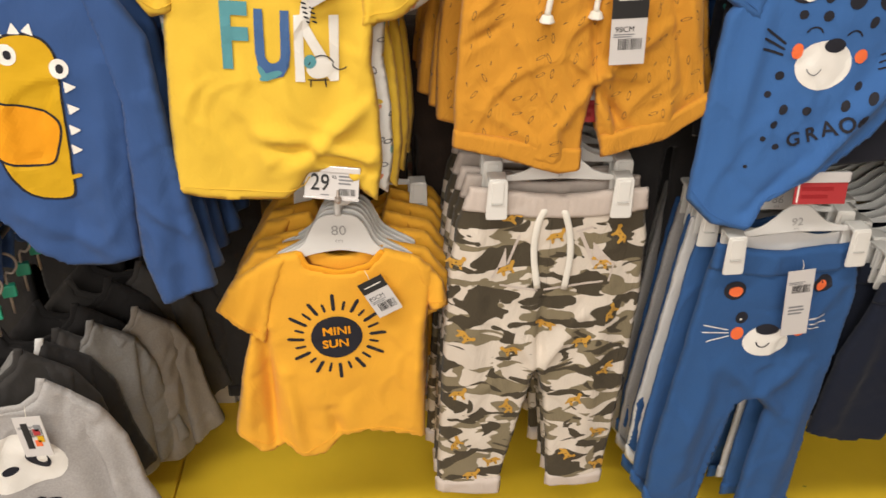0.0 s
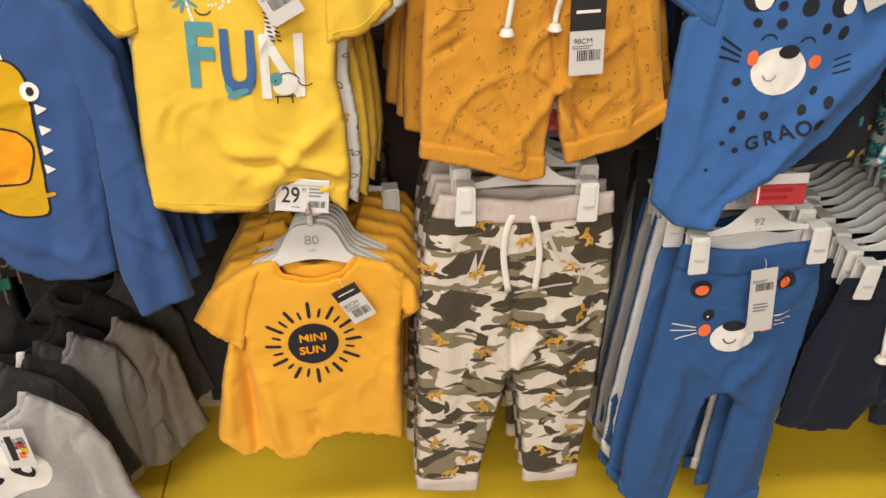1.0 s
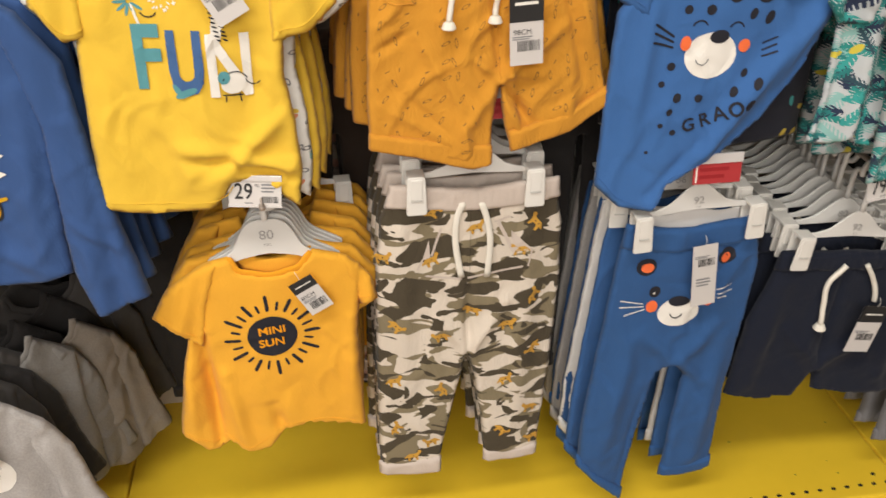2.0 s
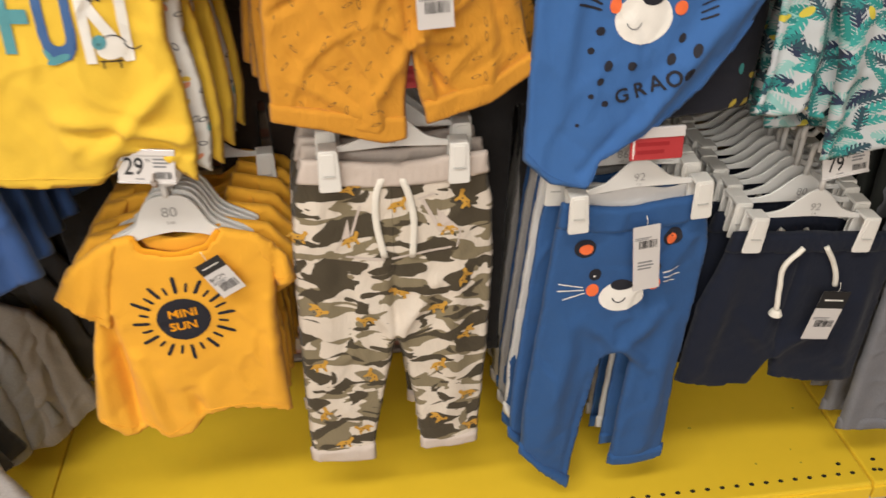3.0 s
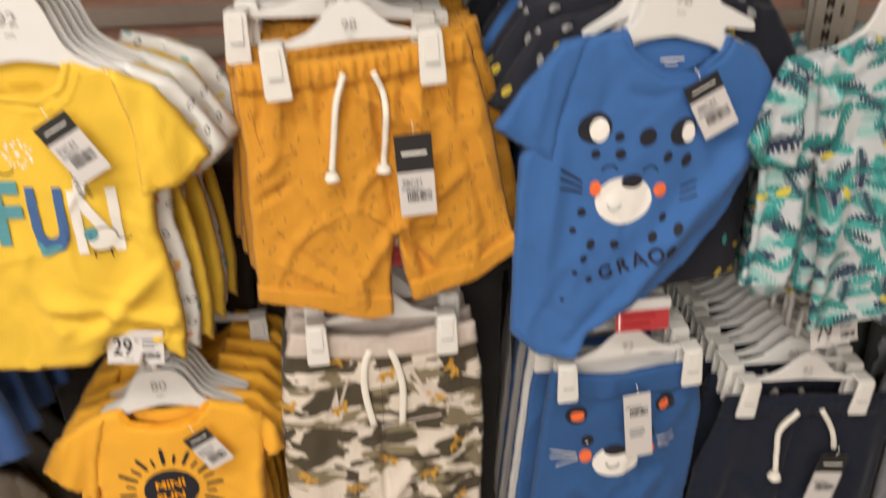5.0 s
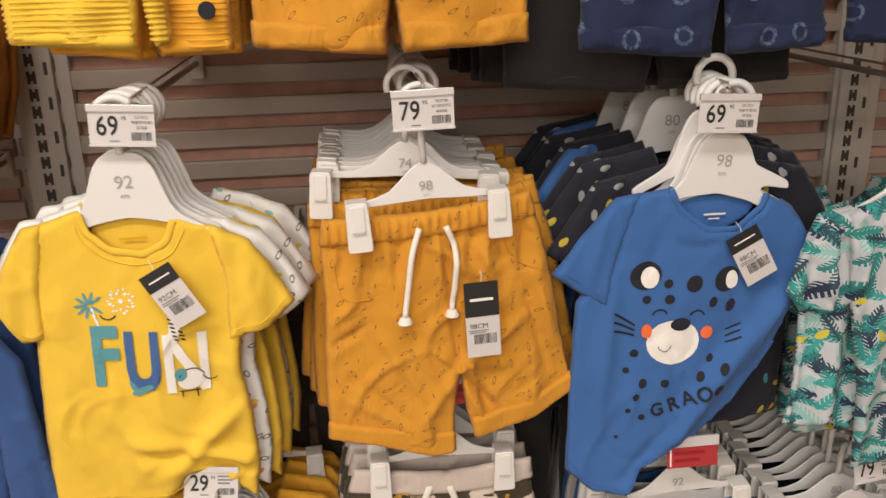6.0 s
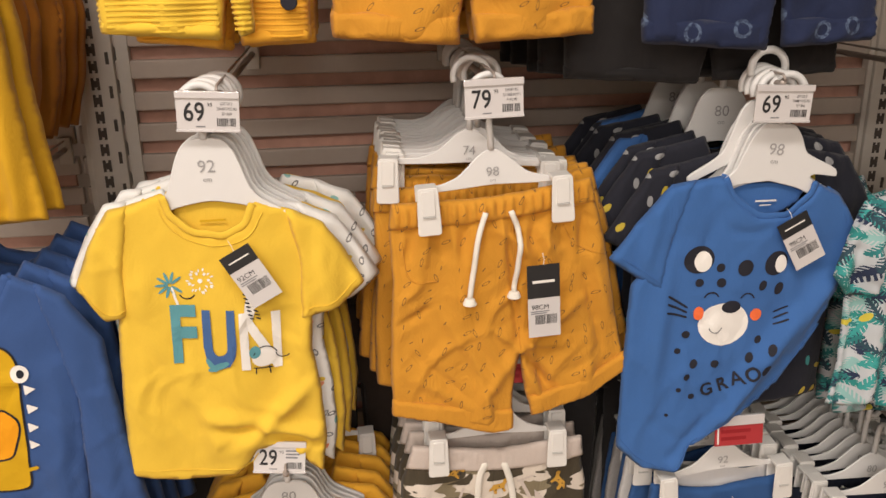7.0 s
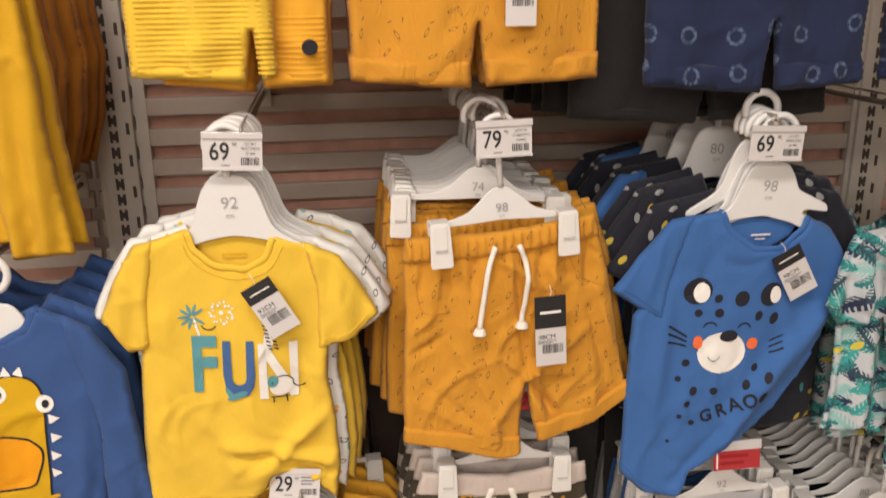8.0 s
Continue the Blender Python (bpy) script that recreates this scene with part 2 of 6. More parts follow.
WALL_PAINT = solid("pale_wall_paint", (0.62, 0.59, 0.55), 0.85, grain=0.06)
GREEN_DOT = solid("green_plastic", (0.03, 0.35, 0.22), 0.4, bump=0.0)


# ---------------------------------------------------------------- building helpers
def thing(name, place, label, category, group="", kind="", turn=(0, 0, 0)):
    ob = new(name)
    ob.empty_display_size = 0.05
    ob.matrix_world = pose(*place, *turn)
    return tagged(ob, label, category, group, kind)


def part(name, bm, material, parent, label="", smooth=False):
    if isinstance(bm, bmesh.types.BMesh):
        me = bpy.data.meshes.new(name)
        bm.to_mesh(me)
        bm.free()
    else:
        me = bm
    if material:
        me.materials.clear()
        me.materials.append(material)
    if smooth:
        me.polygons.foreach_set("use_smooth", [True] * len(me.polygons))
    ob = new(name, me)
    ob.parent = parent
    return tagged(ob, label) if label else ob


def box(bm, x0, x1, y0, y1, z0, z1, bevel=0.0):
    r = bmesh.ops.create_cube(bm, size=1.0)["verts"]
    for v in r:
        v.co = (x0 + (v.co.x + 0.5) * (x1 - x0), y0 + (v.co.y + 0.5) * (y1 - y0), z0 + (v.co.z + 0.5) * (z1 - z0))
    if bevel:
        es = list({e for v in r for e in v.link_edges})
        bmesh.ops.bevel(bm, geom=es, offset=bevel, segments=2, profile=0.6, affect="EDGES")
    return bm


def boxed(*a, **k):
    return box(bmesh.new(), *a, **k)


def tube(bm, pts, radius, sides=8, closed_ends=True):
    pts = [Vector(p) for p in pts]
    rings = []
    side = None
    for i, p in enumerate(pts):
        d = (pts[min(i + 1, len(pts) - 1)] - pts[max(i - 1, 0)]).normalized()
        if side is None:
            side = d.cross(Vector((0, 0, 1) if abs(d.z) < 0.9 else (1, 0, 0))).normalized()
        side = (side - d * side.dot(d)).normalized()
        up = d.cross(side)
        rings.append([bm.verts.new(p + radius * (math.cos(a) * side + math.sin(a) * up)) for a in [2 * math.pi * k / sides for k in range(sides)]])
    for a, b in zip(rings, rings[1:]):
        for k in range(sides):
            bm.faces.new((a[k], a[(k + 1) % sides], b[(k + 1) % sides], b[k]))
    if closed_ends:
        bm.faces.new(rings[0][::-1])
        bm.faces.new(rings[-1])
    return bm


def tubed(*a, **k):
    return tube(bmesh.new(), *a, **k)


def bend(pts, n=6):
    """A smooth line through the points."""
    p = [Vector(q) for q in pts]
    p = [2 * p[0] - p[1]] + p + [2 * p[-1] - p[-2]]
    out = []
    for i in range(1, len(p) - 2):
        for k in range(n):
            t = k / n
            out.append(0.5 * (2 * p[i] + (p[i + 1] - p[i - 1]) * t + (2 * p[i - 1] - 5 * p[i] + 4 * p[i + 1] - p[i + 2]) * t * t
                              + (3 * p[i] - p[i - 1] - 3 * p[i + 1] + p[i + 2]) * t ** 3))
    return out + [p[-2]]


def rounded(outline, r):
    pts = [Vector(p) for p in outline]
    out = []
    for a, b, c in zip(pts[-1:] + pts[:-1], pts, pts[1:] + pts[:1]):
        p = b + (a - b) * min(0.4, r / max((a - b).length, 1e-6))
        q = b + (c - b) * min(0.4, r / max((c - b).length, 1e-6))
        out += [p, 0.25 * p + 0.5 * b + 0.25 * q, q]
    return out


def dense(outline, step):
    out = []
    for a, b in zip(outline, outline[1:] + outline[:1]):
        n = max(1, round((b - a).length / step))
        out += [a + (b - a) * k / n for k in range(n)]
    return out


def inside(P, poly):
    x, y = P[:, 0], P[:, 1]
    hit = np.zeros(len(P), bool)
    for (x0, y0), (x1, y1) in zip(poly, np.roll(poly, -1, 0)):
        if y0 == y1:
            continue
        hit ^= ((y0 > y) != (y1 > y)) & (x < (x1 - x0) * (y - y0) / (y1 - y0) + x0)
    return hit


def edge_distance(P, poly):
    best = np.full(len(P), 9.0)
    for a, b in zip(poly, np.roll(poly, -1, 0)):
        ab = b - a
        t = np.clip(((P - a) @ ab) / max(ab @ ab, 1e-12), 0, 1)
        best = np.minimum(best, np.hypot(*(P - a - t[:, None] * ab).T))
    return best


def triangles(outline, step, corner=0.006, ragged=0.0, phase=0.0):
    """Fill an outline with even triangles: points (n, 2) and faces."""
    edge = dense(rounded(outline, corner), step)
    poly = np.array([tuple(p) for p in edge])
    if ragged:
        x, z = poly[:, 0].copy(), poly[:, 1].copy()
        poly[:, 0] += ragged * (np.sin(62 * z + phase) + 0.6 * np.sin(141 * z + 2 * phase))
        poly[:, 1] += ragged * (np.sin(71 * x + phase) + 0.6 * np.sin(157 * x + 3 * phase))
    lo, hi = poly.min(0), poly.max(0)
    rows = []
    for j, z in enumerate(np.arange(lo[1] + step * 0.5, hi[1], step * 0.87)):
        rows += [(x, z) for x in np.arange(lo[0] + (j % 2) * step * 0.5, hi[0], step)]
    if rows:
        R = np.array(rows)
        R = R[inside(R, poly)]
        if len(R):
            R = R[edge_distance(R, poly) > step * 0.55]
    else:
        R = np.zeros((0, 2))
    n = len(poly)
    verts = [Vector(p) for p in poly] + [Vector(p) for p in R]
    v, e, f, *_ = delaunay_2d_cdt(verts, [(i, (i + 1) % n) for i in range(n)], [], 1, 1e-6)
    return np.array([tuple(p) for p in v]), [tuple(q) for q in f], poly


class Cloth:
    """A hanging piece of cloth in the plane y = 0, front towards -y; outline in metres round (x0, z0)."""

    def __init__(self, outline, x0=0.0, z0=0.0, thick=0.009, roll=0.010, folds=(), drape=0.006, waves=5.0, crease=0.0034, bow=0.35, seed=1, step=0.0062, ragged=0.0005):
        self.outline = [(x - x0, z - z0) for x, z in outline]
        self.thick, self.roll, self.drape, self.waves, self.crease, self.bow, self.step = thick * 0.55, min(roll, 0.007), drape, waves, crease, bow, step
        self.folds = [(a - x0, b - z0, c - x0, d - z0, h, w) for a, b, c, d, h, w in folds]
        rng = np.random.RandomState(seed)
        self.sines = [(rng.uniform(-1, 1) * 48, rng.uniform(-1, 1) * 34, rng.uniform(0, 6.3)) for _ in range(7)]
        self.phase = rng.uniform(0, 6.3)
        self.P, self.F, self.poly = triangles(self.outline, step, 0.004, ragged, self.phase)
        self.lo, self.hi = self.poly.min(0), self.poly.max(0)
        size = self.hi - self.lo
        self.wrinkles = []
        for _ in range(int(3 + size[0] * size[1] / 0.0042)):
            cx, cz = self.lo + size * rng.uniform(0.05, 0.95, 2)
            a, long = radians(90 + rng.normal(0, 32)), rng.uniform(0.03, 0.11)
            self.wrinkles.append((cx, cz, math.cos(a), math.sin(a), long, rng.uniform(0.007, 0.015), rng.uniform(-0.8, 1.1), rng.uniform(-2.5, 2.5)))

    def front(self, P):
        P = np.asarray(P, float)
        d = edge_distance(P, self.poly) * inside(P, self.poly)
        x, z = P[:, 0], P[:, 1]
        size = self.hi - self.lo
        down = np.clip((self.hi[1] - z) / size[1], 0, 1)
        u = (x - self.lo[0]) / size[0]
        w = self.drape * (0.15 + down) * np.sin(self.waves * math.pi * u + self.phase + 1.3 * np.sin(2.4 * down + self.phase))
        r = sum(1 - np.abs(np.sin(a * x + b * z + c + 0.8 * np.sin(0.6 * b * x - 0.5 * a * z))) for a, b, c in self.sines) / len(self.sines)
        q = sum((1 - np.abs(np.sin(1.9 * b * x + 2.1 * a * z + 2 * c + 1.1 * np.sin(0.9 * a * x + 0.7 * b * z)))) ** 2 for a, b, c in self.sines) / len(self.sines)
        w = w + self.crease * (1.5 * (r - 0.36) + 0.6 * (q - 0.23))
        for cx, cz, ca, sa, long, wide, high, curl in self.wrinkles:
            along = ((x - cx) * ca + (z - cz) * sa) / long
            across = (z - cz) * ca - (x - cx) * sa + curl * long * along * along * 0.4
            across = across / np.where(across > 0, wide, wide * 0.55)
            w = w + self.crease * high * np.exp(-across ** 2) * np.clip(1 - along ** 2, 0, 1)
        for a, b, c, e, h, wd in self.folds:
            ab = np.array((c - a, e - b))
            t = ((P - (a, b)) @ ab) / (ab @ ab)
            tc = np.clip(t, 0, 1)
            off = np.hypot(*(P - (a, b) - tc[:, None] * ab).T)
            w = w + h * np.exp(-(off / wd) ** 2) * (0.35 + 0.65 * np.sin(math.pi * np.clip(t, 0.08, 0.92)))
        t = np.clip(d / self.roll, 0, 1)
        lift = self.thick * np.sqrt(1 - (1 - t) ** 2)
        return -(lift + w * np.clip(d / 0.010, 0.3, 1)) + self.bow * x * x

    def mesh(self, name):
        P, n = self.P, len(self.P)
        y = self.front(P)
        rim = edge_distance(P, self.poly) < 1e-5
        sag = self.bow * P[:, 0] ** 2
        back = np.full(n, -1)
        back[~rim] = n + np.arange((~rim).sum())
        back[rim] = np.arange(n)[rim]
        V = [(p[0], q, p[1]) for p, q in zip(P, y)]
        d = np.clip(edge_distance(P, self.poly) / self.roll, 0, 1)
        yb = self.thick * 0.5 * np.sqrt(1 - (1 - d) ** 2) + 0.6 * (y + self.thick * np.sqrt(1 - (1 - d) ** 2) - sag) + sag
        V += [(p[0], q, p[1]) for p, q, r in zip(P, yb, rim) if not r]
        F = []
        for f in self.F:
            a, b, c = (P[i] for i in f)
            if (b[0] - a[0]) * (c[1] - a[1]) - (b[1] - a[1]) * (c[0] - a[0]) < 0:
                f = f[::-1]
            F.append(f)
            g = tuple(int(back[i]) for i in f[::-1])
            if set(g) != set(f):
                F.append(g)
        me = bpy.data.meshes.new(name)
        me.from_pydata(V, [], F)
        return me


def laid(cloth, outline, x0=0.0, z0=0.0, step=0.006, raise_by=0.0012, name="print"):
    """A printed shape on the front of a cloth."""
    out = [(x - x0, z - z0) for x, z in outline]
    P, F, _ = triangles(out, step, 0.002)
    y = cloth.front(P) - raise_by
    me = bpy.data.meshes.new(name)
    fixed = []
    for f in F:
        a, b, c = (P[i] for i in f)
        fixed.append(f if (b[0] - a[0]) * (c[1] - a[1]) - (b[1] - a[1]) * (c[0] - a[0]) > 0 else f[::-1])
    me.from_pydata([(p[0], q, p[1]) for p, q in zip(P, y)], [], fixed)
    return me


def soft(points, n=5):
    """A closed smooth outline through the points."""
    p = [Vector((x, z, 0)) for x, z in points]
    line = bend(p[-2:] + p + p[:2], n)
    return [(q.x, q.y) for q in line[2 * n:-(2 * n) + (n - 1)]][: len(points) * n]


def arc(x, z, r, a0, a1, w, n=10):
    out = [(x + (r + w / 2) * math.cos(radians(a0 + (a1 - a0) * k / n)), z + (r + w / 2) * math.sin(radians(a0 + (a1 - a0) * k / n))) for k in range(n + 1)]
    return out + [(x + (r - w / 2) * math.cos(radians(a1 + (a0 - a1) * k / n)), z + (r - w / 2) * math.sin(radians(a1 + (a0 - a1) * k / n))) for k in range(n + 1)]


def oval(x, z, rx, rz, turn=0.0, n=20, a0=0, a1=360):
    c, s = math.cos(radians(turn)), math.sin(radians(turn))
    out = []
    for k in range(n):
        a = radians(a0 + (a1 - a0) * k / n)
        u, v = rx * math.cos(a), rz * math.sin(a)
        out.append((x + c * u - s * v, z + s * u + c * v))
    return out


def stroke(x0, z0, x1, z1, w):
    d = Vector((x1 - x0, z1 - z0)).normalized() * w / 2
    n = Vector((-d.y, d.x))
    return [(x0 + n.x, z0 + n.y), (x0 - d.x, z0 - d.y), (x0 - n.x, z0 - n.y), (x1 - n.x, z1 - n.y), (x1 + d.x, z1 + d.y), (x1 + n.x, z1 + n.y)]


# words, made once
WORDS = {}


def word_mesh(text):
    if text not in WORDS:
        cu = bpy.data.curves.new("lettering", "FONT")
        cu.body, cu.size, cu.align_x, cu.align_y, cu.resolution_u = text, 1.0, "CENTER", "CENTER", 3
        ob = new("lettering", cu)
        bpy.context.view_layer.update()
        me = bpy.data.meshes.new_from_object(ob.evaluated_get(bpy.context.evaluated_depsgraph_get()))
        bpy.data.objects.remove(ob)
        bpy.data.curves.remove(cu)
        WORDS[text] = me
    return WORDS[text]


for w in ("92", "98", "80", "86", "74", "29", "69", "79", "95", "cm", "92CM", "98CM", "80CM", "F", "U", "N", "G", "R", "A", "O", "MINI", "SUN", "LOT DE 2", "TSHIRTS MC BG", "S21 BAB", "SHORT BG", "S21 BAB BOY13", "A-JAUNE"):
    word_mesh(w)


def lettering(text, size, x, z, material, parent, y=0.0, cloth=None, turn=0.0, bold=1.0, wide=1.0, name="lettering"):
    """Built-in letters standing in the plane y, or lying on a cloth."""
    bm = bmesh.new()
    bm.from_mesh(word_mesh(text))
    if bold > 1.0:
        bmesh.ops.dissolve_limit(bm, angle_limit=0.001, verts=bm.verts, edges=bm.edges)
        ring = [e for e in bm.edges if e.is_boundary]
        push = {}
        for e in ring:
            f = e.link_faces[0]
            loop = next(l for l in f.loops if l.edge == e)
            d = (loop.link_loop_next.vert.co - loop.vert.co).normalized()
            nrm = Vector((d.y, -d.x, 0)) * (1 if f.normal.z >= 0 else -1)
            for v in e.verts:
                push[v] = push.get(v, Vector()) + nrm
        for v, n in push.items():
            if n.length > 1e-4:
                v.co += n.normalized() * (bold - 1.0)
        bmesh.ops.triangulate(bm, faces=bm.faces)
    if cloth:
        for _ in range(3):
            long = [e for e in bm.edges if e.calc_length() * size > 0.009]
            if long:
                bmesh.ops.subdivide_edges(bm, edges=long, cuts=1)
        bmesh.ops.triangulate(bm, faces=bm.faces)
    c, s = math.cos(radians(turn)), math.sin(radians(turn))
    P = np.array([(x + size * (c * v.co.x * wide - s * v.co.y), z + size * (s * v.co.x * wide + c * v.co.y)) for v in bm.verts])
    Y = cloth.front(P) - 0.0026 if cloth else np.full(len(P), y)
    for v, p, q in zip(bm.verts, P, Y):
        v.co = (p[0], q, p[1])
    return part(name, bm, material, parent)


def plate_mesh(outline, y0, y1, corner=0.004, step=0.02):
    """A flat plate with rounded corners between two depths."""
    edge = [Vector(p) for p in rounded(outline, corner)]
    bm = bmesh.new()
    f = bm.faces.new([bm.verts.new((p[0], y0, p[1])) for p in edge])
    ext = bmesh.ops.extrude_face_region(bm, geom=[f])
    for g in ext["geom"]:
        if isinstance(g, bmesh.types.BMVert):
            g.co.y = y1
    bmesh.ops.recalc_face_normals(bm, faces=bm.faces)
    rim = [e for e in bm.edges if len({round(v.co.y, 5) for v in e.verts}) == 1]
    bmesh.ops.bevel(bm, geom=rim, offset=min(0.0012, abs(y1 - y0) * 0.3), segments=1, affect="EDGES")
    return bm


def hook_points(z0, r=0.026, stem=0.02):
    pts = [(0, 0, z0), (0, 0, z0 + stem)]
    for a in range(-60, 205, 20):
        pts.append((r * math.cos(radians(a)) * 1.0, 0, z0 + stem + r * 0.95 + r * math.sin(radians(a))))
    return pts


def top_hanger(place, size, turn=0.0, group="white top hangers", tall=1.0, tilt=0.0, prong=False):
    h = thing("clothes_hanger", place, "white plastic children's hanger with a printed size number", "hanger", group, turn=(0, tilt, turn))
    out = [(-0.112, -0.030), (-0.066, -0.004), (-0.054, 0.010 * tall), (-0.046, 0.036 * tall), (-0.036, 0.064 * tall), (-0.022, 0.080 * tall), (0.022, 0.080 * tall), (0.036, 0.064 * tall), (0.046, 0.036 * tall), (0.054, 0.010 * tall), (0.066, -0.004), (0.112, -0.030),
           (0.106, -0.040), (0.045, -0.012), (0.0, -0.004), (-0.045, -0.012), (-0.106, -0.040)]
    if prong:
        out[out.index((0.046, 0.036 * tall)):out.index((0.045, -0.012))] = [(0.048, 0.040), (0.100, 0.020), (0.104, 0.008), (0.066, 0.010), (0.060, 0.004), (0.104, -0.022), (0.100, -0.034)]
    part("body", plate_mesh(out, -0.003, 0.003, 0.006 if prong else 0.012), PLASTIC, h)
    part("hook", tubed(bend(hook_points(0.078 * tall), 3), 0.0056), PLASTIC, h, smooth=True)
    if size:
        lettering(size, 0.024, 0, 0.042 * tall, NUMBER_INK, h, -0.0042, name="size_number")
        lettering("cm", 0.010, 0, 0.042 * tall - 0.017, NUMBER_INK, h, -0.0042, name="size_unit")
    return h


def clip_hanger(place, size, span, turn=0.0, group="white clip hangers", tilt=0.0):
    h = thing("clip_hanger", place, "white plastic clip hanger holding a waistband on the rail", "hanger", group, turn=(0, tilt, turn))
    s = span / 2
    out = [(-s - 0.014, -0.004), (-s - 0.014, 0.006), (-0.074, 0.007), (-0.050, 0.015), (-0.034, 0.029), (-0.020, 0.043), (-0.007, 0.051), (0.007, 0.051), (0.020, 0.043), (0.034, 0.029), (0.050, 0.015), (0.074, 0.007), (s + 0.014, 0.006),
           (s + 0.014, -0.004), (0.055, -0.002), (0.0, 0.001), (-0.055, -0.002)]
    part("body", plate_mesh(out, -0.0018, 0.0018, 0.006), PLASTIC, h)
    part("hook", tubed(bend(hook_points(0.050, stem=0.052), 3), 0.0046), PLASTIC, h, smooth=True)
    for x in (-s, s):
        bm = plate_mesh([(x - 0.0145, 0.010), (x + 0.0145, 0.010), (x + 0.0168, -0.058), (x - 0.0168, -0.058)], -0.0225, -0.0190, 0.005)
        box(bm, x - 0.0150, x + 0.0150, 0.006, 0.010, -0.050, 0.008, 0.0016)
        box(bm, x - 0.0140, x + 0.0140, -0.0205, 0.009, 0.003, 0.009, 0.0020)
        clip = part("clip", bm, CLIP_PLASTIC, h, "ivory plastic clip")
        part("groove", boxed(x - 0.0085, x + 0.0085, -0.0258, -0.0222, -0.0310, -0.0292, 0.0004), GROOVE, clip)
        part("tongue", plate_mesh([(x - 0.0092, 0.006), (x + 0.0092, 0.006), (x + 0.0092, -0.0292), (x - 0.0092, -0.0292)], -0.0246, -0.0222, 0.0025), CLIP_PLASTIC, clip)
    if size:
        lettering(size, 0.019, 0, 0.0195, NUMBER_INK, h, -0.0042, name="size_number")
        lettering("cm", 0.007, 0, 0.008, NUMBER_INK, h, -0.0042, name="size_unit")
    return h


def bars(parent, y, x0, x1, z0, z1, rows, material, name="fine_print", seed=3):
    rng = random.Random(seed)
    bm = bmesh.new()
    h = (z1 - z0) / rows
    for i in range(rows):
        z = z0 + i * h
        box(bm, x0, x0 + (x1 - x0) * rng.uniform(0.6, 1.0), y - 0.0003, y, z + h * 0.25, z + h * 0.75)
    return part(name, bm, material, parent)


def barcode(parent, y, x0, x1, z0, z1, seed=5):
    rng = random.Random(seed)
    bm = bmesh.new()
    x = x0
    while x < x1:
        w = rng.choice((0.0006, 0.001, 0.0015))
        box(bm, x, min(x + w, x1), y - 0.0003, y, z0, z1)
        x += w + rng.choice((0.0007, 0.0012))
    return tagged(part("barcode", bm, BLACK_CARD, parent), kind="stuff")


def hang_tag(place, turn, tilt, text, w=0.047, h=0.082, dark=0.30, label="white card swing tag with a black top hanging on a garment"):
    """A swing tag, origin at its upper middle."""
    t = thing("swing_tag", place, label, "tag", "swing tags", turn=(tilt, turn, 0))
    part("card", boxed(-w / 2, w / 2, -0.0012, 0.0, -h, 0.0), CARD, t)
    if dark:
        part("header", boxed(-w / 2 - 0.0002, w / 2 + 0.0002, -0.0018, -0.0004, -h * dark, 0.0002), BLACK_CARD, t, "black printed header")
        part("header_bar", boxed(-w * 0.34, w * 0.34, -0.0022, -0.0017, -h * dark * 0.54, -h * dark * 0.46), WHITE_INK, t)
    part("tag_thread", tubed([(0.0, -0.0005, -0.003), (0.002, -0.001, 0.008), (0.001, 0.004, 0.016)], 0.0005, 5), CORD, t)
    z = -h * (dark + 0.05)
    if text:
        lettering(text, 0.0105, -w * 0.12, z - 0.009, BLACK_CARD, t, -0.0018)
    bars(t, -0.0013, -w * 0.42, w * 0.3, z - 0.020, z - 0.014, 2, GREY_INK)
    barcode(t, -0.0013, -w * 0.28, w * 0.40, z - 0.036, z - 0.021)
    return t


def price_tag(place, number, lines, turn=0.0, lean=0.0, w=0.078, h=0.047, tilt=0.0):
    t = thing("price_tag", place, "white card price tag in a clear plastic holder", "price tag", "price tags", turn=(tilt, lean, turn))
    part("card", boxed(-w / 2, w / 2, -0.0012, 0.0, -h, -0.004), CARD, t)
    part("holder", boxed(-w / 2 - 0.001, w / 2 + 0.001, -0.004, 0.002, -0.006, 0.003, 0.001), CLEAR, t, "clear plastic strip")
    part("lower_lip", boxed(-w / 2 - 0.001, w / 2 + 0.001, -0.0026, 0.001, -h - 0.002, -h + 0.001, 0.0005), CLEAR, t)
    lettering(number, 0.034, -w * 0.22, -h * 0.52, BLACK_CARD, t, -0.0018, bold=1.014, wide=0.80, name="price")
    lettering("95", 0.007, w * 0.035, -h * 0.30, BLACK_CARD, t, -0.0018, name="price_cents")
    for i, s in enumerate(lines):
        lettering(s, 0.0054, w * 0.300, -h * 0.27 - i * 0.0065, BLACK_CARD, t, -0.0018, wide=0.66)
    if not lines:
        bars(t, -0.0013, w * 0.12, w * 0.45, -h * 0.55, -h * 0.2, 3, GREY_INK)
    barcode(t, -0.0013, w * 0.14, w * 0.44, -h * 0.88, -h * 0.66)
    bars(t, -0.0013, -w * 0.2, w * 0.02, -h * 0.93, -h * 0.86, 1, GREY_INK)
    return t


